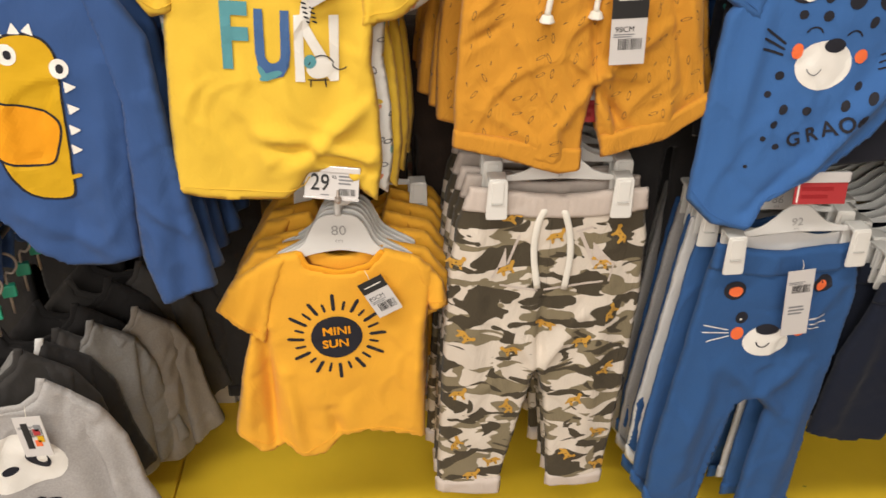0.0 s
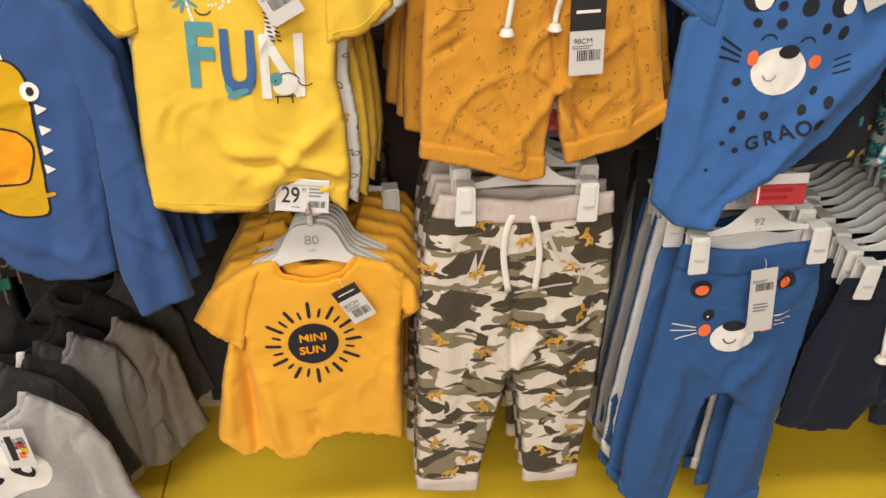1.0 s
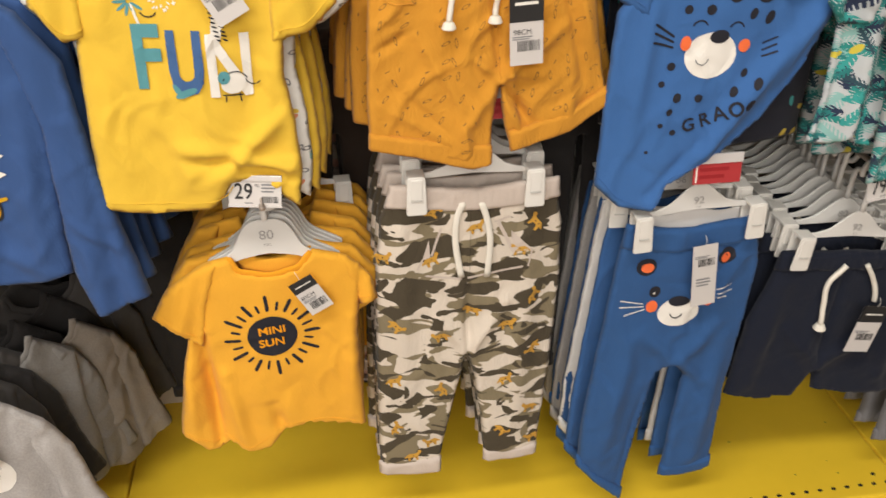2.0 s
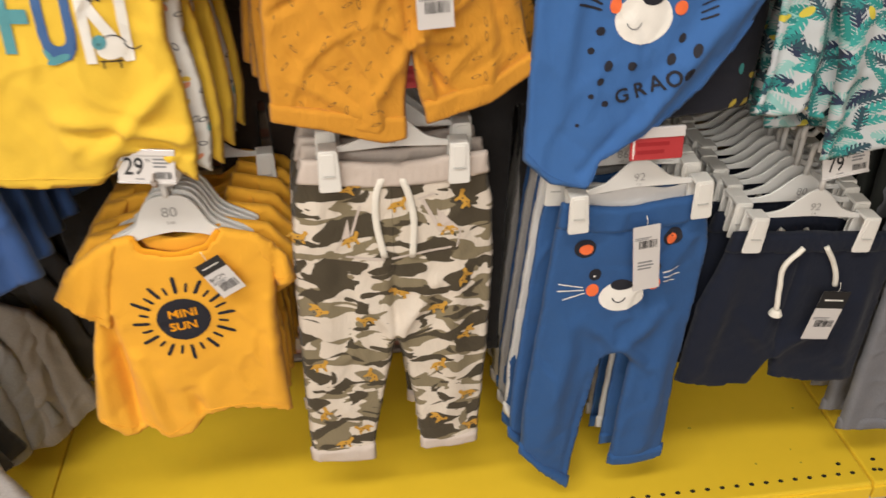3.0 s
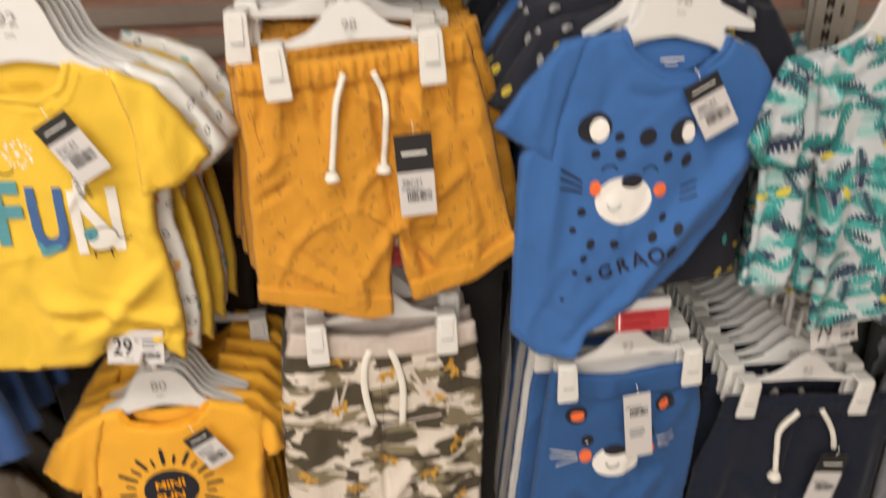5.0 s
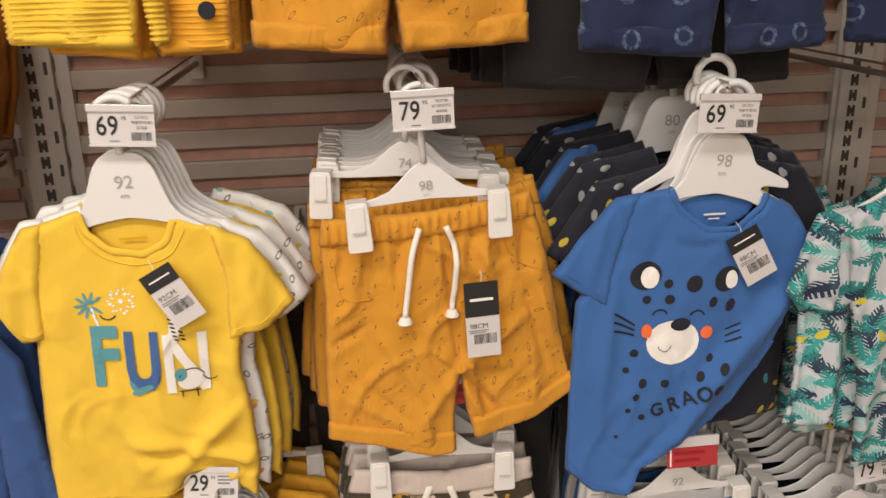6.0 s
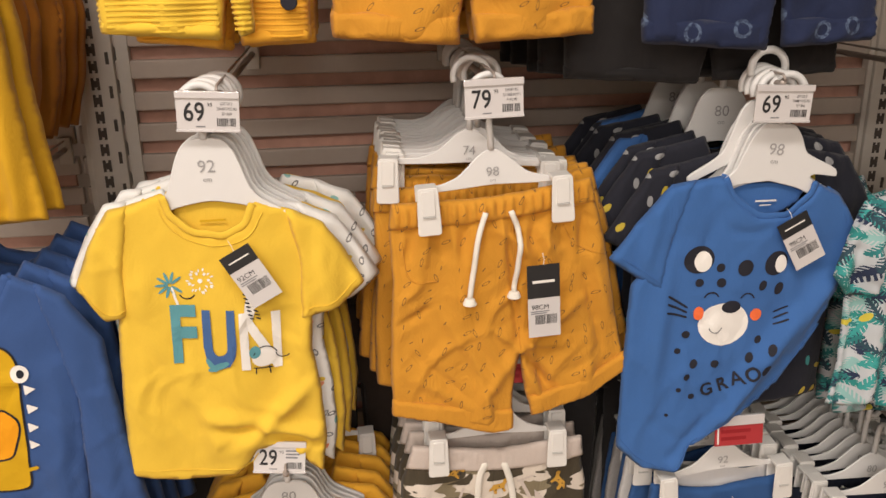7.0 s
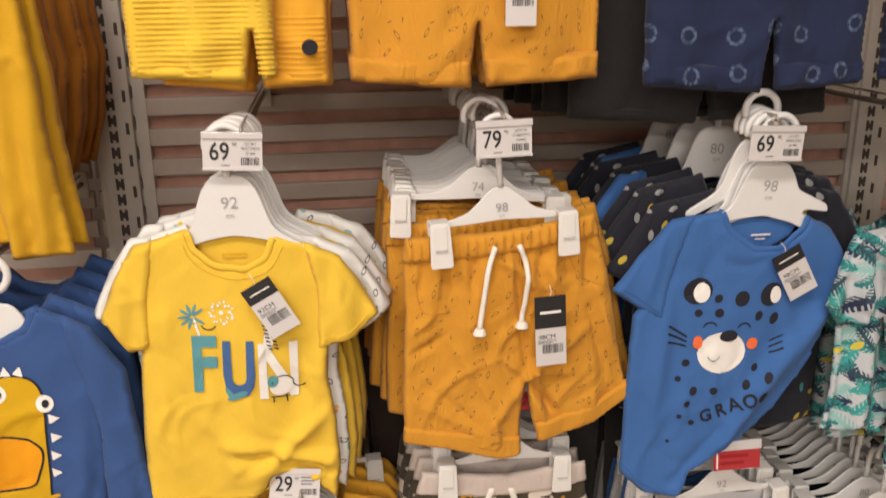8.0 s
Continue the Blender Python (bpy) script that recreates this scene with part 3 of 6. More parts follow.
def red_tag(place, turn=0.0, tilt=0.0):
    t = thing("price_tag", place, "red promotion card in a clear plastic holder on the rail end", "price tag", "price tags", turn=(tilt, 0, turn))
    part("card", boxed(-0.04, 0.04, -0.0012, 0.0, -0.046, -0.004), RED_CARD, t)
    part("holder", boxed(-0.041, 0.041, -0.004, 0.002, -0.012, 0.004, 0.001), CLEAR, t, "clear plastic strip")
    part("side_print", boxed(-0.036, -0.0335, -0.0018, -0.001, -0.043, -0.014), WHITE_INK, t)
    bars(t, -0.0014, -0.03, 0.03, -0.040, -0.016, 2, solid("dark_red_ink", (0.30, 0.01, 0.015), 0.5, bump=0.0), name="fine_print")
    return t


def rail(x, z, y_front, lean=0.0, label="steel display arm fixed to the slatted panel"):
    r = thing("display_arm", (x, 1.6, z), label, "display arm", "display arms")
    part("bar", tubed([(0, 0.01, 0), (0, y_front - 1.6, lean), (0, y_front - 1.604, lean + 0.006)], 0.005), STEEL, r, smooth=True)
    part("bracket", boxed(-0.012, 0.012, 0.0, 0.012, -0.028, 0.022, 0.002), UPRIGHT_PAINT, r)
    part("label_wire", tubed([(0, 0.0, 0.016), (0, y_front - 1.6, 0.014 + lean), (0, y_front - 1.608, 0.008 + lean)], 0.002, 6), STEEL, r, smooth=True)
    return r


# ---------------------------------------------------------------- the setting
def slab(name, x0, x1, y0, y1, z0, z1, material, label, bevel=0.0):
    ob = part(name, boxed(x0, x1, y0, y1, z0, z1, bevel=bevel), material, None)
    return tagged(ob, label, name.split("_")[0], kind="structure")


slab("floor", -6, 6, -6, 4, -0.1, 0.0, FLOOR_TILE, "brown polished store floor")
slab("ceiling", -6, 6, -6, 4, 3.4, 3.5, WALL_PAINT, "pale store ceiling")
slab("wall_north", -6, 6, 3.9, 4.0, 0, 3.4, WALL_PAINT, "pale store wall")
slab("wall_south", -6, 6, -6.1, -6.0, 0, 3.4, WALL_PAINT, "pale store wall")
slab("wall_west", -6.1, -6, -6, 4, 0, 3.4, WALL_PAINT, "pale store wall")
slab("wall_east", 6, 6.1, -6, 4, 0, 3.4, WALL_PAINT, "pale store wall")

BAYS = ((-2.09, -0.44), (-0.437, 1.213), (1.216, 2.866))
SHELF_TOP = 0.26
FRONT = 1.068


def base_shelf(x0, x1):
    s = thing("base_shelf", (x0, FRONT, 0), "yellow painted steel base shelf with a perforated front edge", "shelf", "base shelves")
    w = x1 - x0
    bm = boxed(0.0, w, 0.0, 0.54, SHELF_TOP - 0.03, SHELF_TOP, bevel=0.006)
    part("deck", bm, SHELF_YELLOW, s)
    part("front_lip", boxed(0.001, w - 0.001, -0.004, 0.004, SHELF_TOP - 0.042, SHELF_TOP - 0.010, bevel=0.0025), SHELF_YELLOW, s)
    for x in (0.05, w - 0.05):
        bm = boxed(x - 0.012, x + 0.012, 0.05, 0.5, 0.10, SHELF_TOP - 0.03, bevel=0.002)
        box(bm, x - 0.03, x + 0.03, 0.04, 0.075, 0.0, 0.21, 0.003)
        box(bm, x - 0.022, x + 0.022, 0.036, 0.042, 0.03, 0.10, 0.001)
        part("foot", bm, UPRIGHT_PAINT, s, "cream steel shelf foot")
    part("kick_plate", boxed(0.02, w - 0.02, 0.16, 0.17, 0.0, SHELF_TOP - 0.03), FLOOR_TILE, s)
    return s


shelves = [base_shelf(*b) for b in BAYS]

for x0, x1 in BAYS:
    p = thing("back_panel", (x0, 1.615, 0), "cream steel slatted back panel with open gaps", "panel", "back panels", "structure")
    part("backing", boxed(0.02, x1 - x0 - 0.02, 0.024, 0.034, 0.0, 2.3), BACK_BOARD, p, "terracotta boxes behind the gaps")


def upright(x):
    u = thing("upright", (x, 1.60, 0), "cream painted steel upright with punched slots", "upright", "shelving uprights", "structure")
    bm = boxed(-0.032, 0.032, 0.0, 0.045, 0.0, 2.35, bevel=0.003)
    box(bm, -0.042, -0.032, 0.008, 0.03, 0.0, 2.35, 0.001)
    box(bm, 0.036, 0.058, 0.010, 0.03, 0.0, 2.35, 0.001)
    part("post", bm, UPRIGHT_PAINT, u)
    return u


uprights = [upright(x) for x in (-0.384, 1.165)]


# ---------------------------------------------------------------- garments
def seam_line(pts, material, parent, cloth, x0, z0, radius=0.0011, name="seam", lift=0.0004):
    P = np.array([(p[0] - x0, p[1] - z0) for p in bend([(a, b, 0) for a, b in pts], 6)])
    Y = cloth.front(P) - lift
    return part(name, tubed([(p[0], y, p[1]) for p, y in zip(P, Y)], radius, 5), material, parent, smooth=True)


def garment(name, ref, label, category, group, panels, material, seed=1, turn=0.0, **kw):
    """A garment of one or more cloth panels: (part name, outline, y shift, options)."""
    g = thing(name, ref, label, category, group, turn=(0, 0, turn))
    cloths = []
    for i, (pname, outline, dy, opt) in enumerate(panels):
        o = dict(kw)
        o.update(opt)
        m = o.pop("material", material)
        tag = o.pop("label", "")
        c = Cloth(outline, o.pop("x0", ref[0]), o.pop("z0", ref[2]), seed=seed * 7 + i, **o)
        me = c.mesh(pname)
        if pname == "sleeve":
            dy *= 0.4
        for v in me.vertices:
            v.co.y += dy
        part(pname, me, m, g, tag, smooth=True)
        cloths.append(c)
    return g, cloths


def collar(g, pts, cloth, x0, z0, material, radius=0.006):
    line = bend([(a - x0, 0, b - z0) for a, b in pts], 5)
    P = np.array([(p.x, p.z) for p in line])
    n = len(line)
    bm = bmesh.new()
    tube(bm, [(p.x, -0.006 + 0.005 * (2 * k / (n - 1) - 1) ** 2 - 0.0012 * math.sin(1.7 * k), p.z + 0.0012 * math.sin(1.1 * k)) for k, p in enumerate(line)], radius * 0.85, 8)
    for v in bm.verts:
        v.co.y = -0.005 + (v.co.y + 0.005) * 0.35
    return part("collar", bm, material, g, "ribbed collar", smooth=True)


def stack(ob, n, y0, dy, x, z, dx=0.0, seed=4, wobble=3.0, drop=0.004, tilt=0.0):
    rng = random.Random(seed)
    return [copy_thing(ob, pose(x + dx * k + rng.uniform(-0.006, 0.006), y0 + dy * k, z + rng.uniform(-drop, drop), 0, tilt + rng.uniform(-0.8, 0.8), rng.uniform(-wobble, wobble))) for k in range(n)]


def cord(g, cloth, pts, x0, z0, radius=0.0042, tip=True, lift=0.005, flat=1.0):
    P = np.array([(p[0] - x0, p[1] - z0) for p in bend([(a, b, 0) for a, b in pts], 6)])
    Y = cloth.front(P) - lift
    bm = tubed([(p[0], y, p[1]) for p, y in zip(P, Y)], radius, 8)
    for k, v in enumerate(bm.verts):
        v.co.y = Y[k // 8] + (v.co.y - Y[k // 8]) * flat
    c = part("drawstring", bm, CORD, g, "white cotton drawstring", smooth=True)
    if tip:
        x, z, y = P[-1][0], P[-1][1], Y[-1]
        bm = bmesh.new()
        bmesh.ops.create_cone(bm, cap_ends=True, segments=10, radius1=radius * 2.7, radius2=radius * 1.7, depth=radius * 2.4,
                              matrix=Matrix.Translation((x, y, z - radius)))
        bmesh.ops.bevel(bm, geom=bm.edges[:], offset=radius * 0.4, segments=1, affect="EDGES")
        part("knot", bm, CORD, c)
    return c


def prints(g, cloth, shapes, x0, z0):
    """Printed shapes, each (part name, outline, ink, layer)."""
    for pname, outline, ink, layer in shapes:
        part(pname, laid(cloth, outline, x0, z0, raise_by=0.0012 + 0.0007 * layer, name=pname), ink, g)


def tee_panels(w, l, arm=0.165, reach=0.07, long=False, neck=0.062, droop=0.0):
    body = [(-w / 2, -0.022), (-neck, 0.0), (-0.05, -0.030), (-0.022, -0.048), (0.022, -0.048), (0.05, -0.030), (neck, 0.0), (w / 2, -0.022),
            (w / 2 - 0.008, -0.14), (w / 2 + 0.003, -l * 0.7), (w / 2, -l), (0, -l - 0.006), (-w / 2, -l), (-w / 2 - 0.003, -l * 0.7), (-w / 2 + 0.008, -0.14)]
    if long:
        right = [(w / 2 - 0.05, -0.012), (w / 2, -0.022), (w / 2 + 0.03, -0.09), (w / 2 + 0.045, -0.22), (w / 2 + 0.075, -arm), (w / 2 - 0.005, -arm - 0.025), (w / 2 - 0.015, -0.16)]
    else:
        right = [(w / 2 - 0.045, -0.012), (w / 2, -0.022), (w / 2 + 0.035, -0.07), (w / 2 + reach, -0.125), (w / 2 - 0.004, -arm), (w / 2 - 0.016, -0.1)]
    body, right = ([(x, z - droop * min(1.0, max(0.0, (abs(x) - neck) / (w / 2 - neck))) * (1.0 if z > -0.2 else 0.4)) for x, z in o] for o in (body, right))
    left = [(-x, z) for x, z in right[::-1]]
    zero = dict(x0=0.0, z0=0.0)
    return [("body", body, 0.0, zero), ("sleeve", right, -0.004, dict(zero, thick=0.016, drape=0.003)), ("sleeve", left, -0.004, dict(zero, thick=0.016, drape=0.003))]


def back_neck(pts, y=0.012):
    return ("back_neck", pts, y, dict(thick=0.004, drape=0.0, crease=0.0005))


# ---- yellow T-shirts
YX, YY, YZ = -0.130, 1.095, 1.480
YELLOW_PANELS = [
    ("body", [(-0.262, 1.468), (-0.190, 1.490), (-0.182, 1.462), (-0.156, 1.437), (-0.120, 1.429), (-0.089, 1.441), (-0.073, 1.474), (-0.020, 1.458), (0.010, 1.440),
              (-0.004, 1.330), (-0.008, 1.250), (0.001, 1.178), (0.004, 1.112), (-0.004, 1.044), (-0.020, 1.056), (-0.045, 1.084), (-0.066, 1.095), (-0.100, 1.094), (-0.113, 1.070), (-0.132, 1.054), (-0.206, 1.050), (-0.285, 1.060), (-0.281, 1.183),
              (-0.272, 1.300), (-0.262, 1.360)], 0.0,
     dict(folds=((-0.080, 1.132, 0.000, 1.112, 0.016, 0.010), (-0.078, 1.116, -0.012, 1.096, -0.014, 0.008), (-0.085, 1.140, -0.160, 1.152, 0.009, 0.012), (-0.088, 1.126, -0.150, 1.136, -0.013, 0.010), (-0.085, 1.128, -0.125, 1.100, 0.010, 0.012), (-0.165, 1.150, -0.150, 1.095, 0.007, 0.013), (-0.08, 1.135, -0.035, 1.175, 0.012, 0.012), (-0.06, 1.16, -0.01, 1.20, 0.008, 0.010), (-0.20, 1.20, -0.13, 1.13, 0.005, 0.014), (-0.24, 1.36, -0.19, 1.20, 0.004, 0.02),
                 (0.0, 1.33, -0.04, 1.17, 0.006, 0.014), (-0.07, 1.06, -0.02, 1.10, 0.010, 0.008)))),
    ("sleeve", [(-0.032, 1.462), (0.017, 1.440), (0.042, 1.402), (0.072, 1.346), (0.033, 1.311), (-0.021, 1.296), (-0.016, 1.380)], -0.006, dict(thick=0.018, folds=((0.01, 1.42, 0.01, 1.31, 0.004, 0.012),))),
    ("sleeve", [(-0.235, 1.475), (-0.264, 1.470), (-0.296, 1.421), (-0.322, 1.359), (-0.287, 1.308), (-0.256, 1.316), (-0.250, 1.390)], -0.006, dict(thick=0.018, folds=((-0.275, 1.42, -0.275, 1.32, 0.003, 0.012),))),
    back_neck([(-0.190, 1.489), (-0.131, 1.479), (-0.073, 1.473), (-0.080, 1.436), (-0.120, 1.418), (-0.175, 1.432)]),
]
NECK_Y = [(-0.190, 1.486), (-0.181, 1.460), (-0.156, 1.438), (-0.120, 1.430), (-0.090, 1.441), (-0.074, 1.470)]
yellow_tee, yc = garment("t_shirt", (YX, YY, YZ), "bright yellow short-sleeved cotton T-shirt with a printed front on a hanger", "t-shirt", "yellow T-shirt stack", YELLOW_PANELS, YELLOW, 1, drape=0.005, waves=4.0)
collar(yellow_tee, NECK_Y, yc[0], YX, YZ, YELLOW)
front = yc[0]
prints(yellow_tee, front, [
    ("leaf_print", oval(-0.194 + 0.011 * math.cos(a), 1.362 + 0.011 * math.sin(a), 0.009, 0.0022, math.degrees(a), 10), TEAL_INK, 0) for a in [k * math.pi / 5 for k in range(1, 10)]], YX, YZ)
prints(yellow_tee, front, [
    ("stem_print", stroke(-0.192, 1.358, -0.186, 1.330, 0.0035), WHITE_INK, 0),
    ("sun_print", oval(-0.153, 1.366, 0.0035, 0.0035, n=8), WHITE_INK, 0),
    ("line_print", arc(-0.172, 1.352, 0.011, 200, 330, 0.0018), INK, 0),
    ("zebra_print", oval(-0.090, 1.322, 0.007, 0.026, -8), WHITE_INK, 0)] + [
    ("stripe_print", stroke(-0.098 + 0.001 * (k // 2) + 0.009 * (k % 2), 1.350 - 0.006 * (k // 2), -0.093 + 0.001 * (k // 2) + 0.009 * (k % 2), 1.348 - 0.006 * (k // 2), 0.0024), INK, 1) for k in range(16)], YX, YZ)
for k in range(28):
    a, r = k * 2.39996, (0.010, 0.0135, 0.0155)[k % 3]
    prints(yellow_tee, front, [("sun_ray", stroke(-0.153 + r * math.cos(a), 1.366 + r * math.sin(a), -0.153 + (r + 0.003) * math.cos(a), 1.366 + (r + 0.003) * math.sin(a), 0.0022), WHITE_INK, 0)], YX, YZ)
for s, x, z, w, ink in (("F", -0.184, 1.284, 0.95, TEAL_INK), ("U", -0.135, 1.274, 0.80, BLUE_INK), ("N", -0.079, 1.267, 0.95, WHITE_INK)):
    lettering(s, 0.118, x - YX, z - YZ, ink, yellow_tee, cloth=front, bold=1.045, wide=0.72 * w, turn=-2)
prints(yellow_tee, front, [
    ("patch_print", oval(-0.076, 1.246, 0.017, 0.014), WHITE_INK, 3), ("patch_print", oval(-0.088, 1.256, 0.008, 0.009), TEAL_INK, 4),
    ("line_print", arc(-0.074, 1.246, 0.017, 20, 160, 0.0016), INK, 4), ("line_print", arc(-0.050, 1.252, 0.010, 185, 330, 0.0016), INK, 4), ("line_print", stroke(-0.088, 1.232, -0.089, 1.222, 0.0018), INK, 4), ("line_print", stroke(-0.070, 1.232, -0.069, 1.220, 0.0018), INK, 4), ("line_print", stroke(-0.092, 1.232, -0.066, 1.229, 0.0018), INK, 4),
    ("leaf_print", oval(-0.140, 1.237, 0.016, 0.005, 20), TEAL_INK, 3), ("leaf_print", oval(-0.150, 1.240, 0.012, 0.004, 120), TEAL_INK, 3)], YX, YZ)

seam_line([(-0.282, 1.078), (-0.206, 1.068), (-0.12, 1.070), (-0.098, 1.088)], YELLOW, yellow_tee, front, YX, YZ, 0.0008, "hem_stitch")
for pts, k in (([(0.064, 1.358), (0.030, 1.326), (-0.018, 1.312)], 1), ([(-0.316, 1.374), (-0.284, 1.324), (-0.254, 1.330)], 2)):
    seam_line(pts, YELLOW, yellow_tee, yc[k], YX, YZ, 0.0008, "hem_stitch", 0.0030)
seam_line([(-0.197, 1.472), (-0.188, 1.448), (-0.160, 1.424), (-0.120, 1.415), (-0.082, 1.427), (-0.062, 1.458)], YELLOW, yellow_tee, front, YX, YZ, 0.0011, "collar_stitch")

part("neck_label", boxed(-0.016, 0.018, 0.0045, 0.0054, -0.033, -0.0305), OCHRE_INK, yellow_tee)

white_tee, _ = garment("t_shirt", (YX + 0.004, YY + 0.028, YZ + 0.004), "white cotton T-shirt with a small coloured print on a hanger", "t-shirt", "yellow T-shirt stack",
                       [(n, [(x * (1.10 if z > 1.28 else 1.02) + 0.016, z) for x, z in o], d, k) for n, o, d, k in YELLOW_PANELS[:3]], PRINTED_WHITE, 2, drape=0.007)
plain_yellow, _ = garment("t_shirt", (YX + 0.006, YY + 0.058, YZ), "plain yellow cotton T-shirt on a hanger", "t-shirt", "yellow T-shirt stack", [(n, [(x * 0.98 + (0.012 if z > 1.28 else 0.030), z - 0.006) for x, z in o], d, k) for n, o, d, k in YELLOW_PANELS[:3]], YELLOW, 3, drape=0.008)
stack(white_tee, 2, YY + 0.088, 0.06, YX + 0.014, YZ + 0.004, 0.012, seed=11)
stack(plain_yellow, 2, YY + 0.118, 0.06, YX + 0.020, YZ, 0.012, seed=12)
for k in range(6):
    top_hanger((YX + 0.001 + 0.003 * k, YY + 0.004 + 0.017 * k, YZ + 0.001 + 0.002 * (k % 2)), "92" if k == 0 else "", group="hangers of the yellow T-shirts")
rail(-0.104, 1.616, 1.085)
price_tag((-0.116, 1.080, 1.621), "69", ("LOT DE 2", "TSHIRTS MC BG", "S21 BAB"), lean=3.0)
hang_tag((-0.102, 1.072, 1.412), -29, 0, "92CM", 0.045, 0.083)

# ---- mustard shorts
OX, OY, OZ = 0.255, 1.110, 1.462
SHORTS = [(0.113, 1.453), (0.180, 1.452), (0.254, 1.458), (0.330, 1.466), (0.397, 1.478), (0.426, 1.381), (0.456, 1.225), (0.468, 1.180), (0.407, 1.140), (0.316, 1.116), (0.306, 1.151), (0.298, 1.214),
          (0.288, 1.153), (0.287, 1.095), (0.256, 1.090), (0.177, 1.112), (0.105, 1.128), (0.104, 1.205), (0.111, 1.339), (0.109, 1.424)]
SHORT_FOLDS = ((0.297, 1.225, 0.39, 1.3, 0.012, 0.009), (0.297, 1.215, 0.35, 1.15, -0.012, 0.0075), (0.295, 1.22, 0.24, 1.14, 0.007, 0.009), (0.17, 1.3, 0.26, 1.16, 0.006, 0.008),
               (0.275, 1.43, 0.297, 1.23, -0.0105, 0.0053), (0.31, 1.24, 0.33, 1.13, 0.012, 0.006), (0.15, 1.42, 0.14, 1.3, 0.006, 0.015), (0.4, 1.43, 0.43, 1.28, 0.0075, 0.015))
GATHERS = tuple((0.118 + 0.0135 * k, 1.452 + 0.0012 * k, 0.120 + 0.0135 * k, 1.415 + 0.0012 * k, 0.0075, 0.004) for k in range(21))
TUCKS = tuple((0.128 + 0.0175 * k, 1.420 + 0.0012 * k, 0.126 + 0.0175 * k + 0.006 * math.sin(5 * k), 1.372 + 0.014 * math.sin(3 * k), 0.0060 * (-1) ** k, 0.0055) for k in range(16))
PULLS = ((0.115, 1.30, 0.150, 1.335, 0.006, 0.006), (0.118, 1.27, 0.170, 1.30, -0.006, 0.006), (0.125, 1.19, 0.235, 1.125, 0.004, 0.008), (0.140, 1.22, 0.225, 1.14, -0.004, 0.007), (0.300, 1.22, 0.318, 1.15, 0.010, 0.006),
         (0.312, 1.21, 0.345, 1.14, -0.008, 0.006), (0.300, 1.235, 0.360, 1.225, 0.007, 0.006), (0.405, 1.36, 0.440, 1.25, 0.006, 0.007), (0.395, 1.33, 0.425, 1.21, -0.006, 0.006), (0.292, 1.23, 0.255, 1.26, 0.008, 0.006))
SHORT_PANELS = [
    ("body", SHORTS, 0.0, dict(thick=0.012, step=0.0042, crease=0.0058, folds=SHORT_FOLDS + TUCKS + PULLS)),
    ("waistband", [(0.112, 1.456), (0.254, 1.461), (0.398, 1.481), (0.407, 1.444), (0.254, 1.424), (0.108, 1.416)], -0.004, dict(thick=0.012, roll=0.006, folds=GATHERS, drape=0.001, crease=0.003, step=0.0036)),
    ("cuff", [(0.103, 1.152), (0.180, 1.138), (0.289, 1.122), (0.289, 1.087), (0.256, 1.082), (0.177, 1.106), (0.103, 1.122)], -0.005, dict(thick=0.0125, roll=0.006, material=MUSTARD_PLAIN, drape=0.002, crease=0.0006, step=0.004)),
    ("cuff", [(0.311, 1.142), (0.405, 1.166), (0.470, 1.204), (0.470, 1.168), (0.408, 1.130), (0.316, 1.107)], -0.005, dict(thick=0.0125, roll=0.006, material=MUSTARD_PLAIN, drape=0.002, crease=0.0006, step=0.004)),
]
shorts, sc = garment("shorts", (OX, OY, OZ), "mustard cotton shorts with tiny dark dashes and rolled cuffs", "shorts", "mustard shorts stack", SHORT_PANELS, MUSTARD, 5, drape=0.003)
seam_line([(0.283, 1.425), (0.290, 1.33), (0.297, 1.222)], MUSTARD_PLAIN, shorts, sc[0], OX, OZ)
seam_line([(0.125, 1.40), (0.135, 1.345), (0.175, 1.337)], MUSTARD_PLAIN, shorts, sc[0], OX, OZ, name="pocket_seam")
seam_line([(0.355, 1.425), (0.375, 1.385), (0.420, 1.365)], MUSTARD_PLAIN, shorts, sc[0], OX, OZ, name="pocket_seam")
cord(shorts, sc[0], [(0.243, 1.442), (0.231, 1.405), (0.225, 1.36), (0.219, 1.316)], OX, OZ, lift=0.013)
cord(shorts, sc[0], [(0.279, 1.442), (0.291, 1.408), (0.290, 1.36), (0.286, 1.318)], OX, OZ, lift=0.013)
spare_shorts, _ = garment("shorts", (OX - 0.022, OY + 0.075, OZ + 0.034), "mustard cotton shorts with tiny dark dashes on a clip hanger", "shorts", "mustard shorts stack", [(n, [((x - OX) * 1.14 + OX, z) for x, z in o], d, k) for n, o, d, k in SHORT_PANELS[:2]], MUSTARD, 6, turn=-6)
clip_hanger((OX, OY - 0.006, OZ + 0.016), "98", 0.188, group="hangers of the mustard shorts", tilt=-3)
clip_hanger((OX - 0.022, OY + 0.072, OZ + 0.030), "74", 0.235, -6, group="hangers of the mustard shorts", tilt=2)
back_hanger = clip_hanger((OX - 0.006, OY + 0.110, OZ + 0.026), "", 0.245, -3, tilt=4, group="hangers of the mustard shorts")
stack(back_hanger, 12, OY + 0.134, 0.023, OX - 0.006, OZ + 0.024, 0.0, seed=21, wobble=1.5, drop=0.002, tilt=6)
stack(spare_shorts, 7, OY + 0.120, 0.040, OX - 0.010, OZ + 0.040, 0.0, seed=22, wobble=3, tilt=5)
rail(0.252, 1.621, 1.085)
price_tag((0.250, 1.074, 1.626), "79", ("SHORT BG", "S21 BAB BOY13", "A-JAUNE"), lean=-1.5)
hang_tag((0.322, 1.076, 1.366), -3, 1, "98CM", 0.047, 0.112, 0.45)

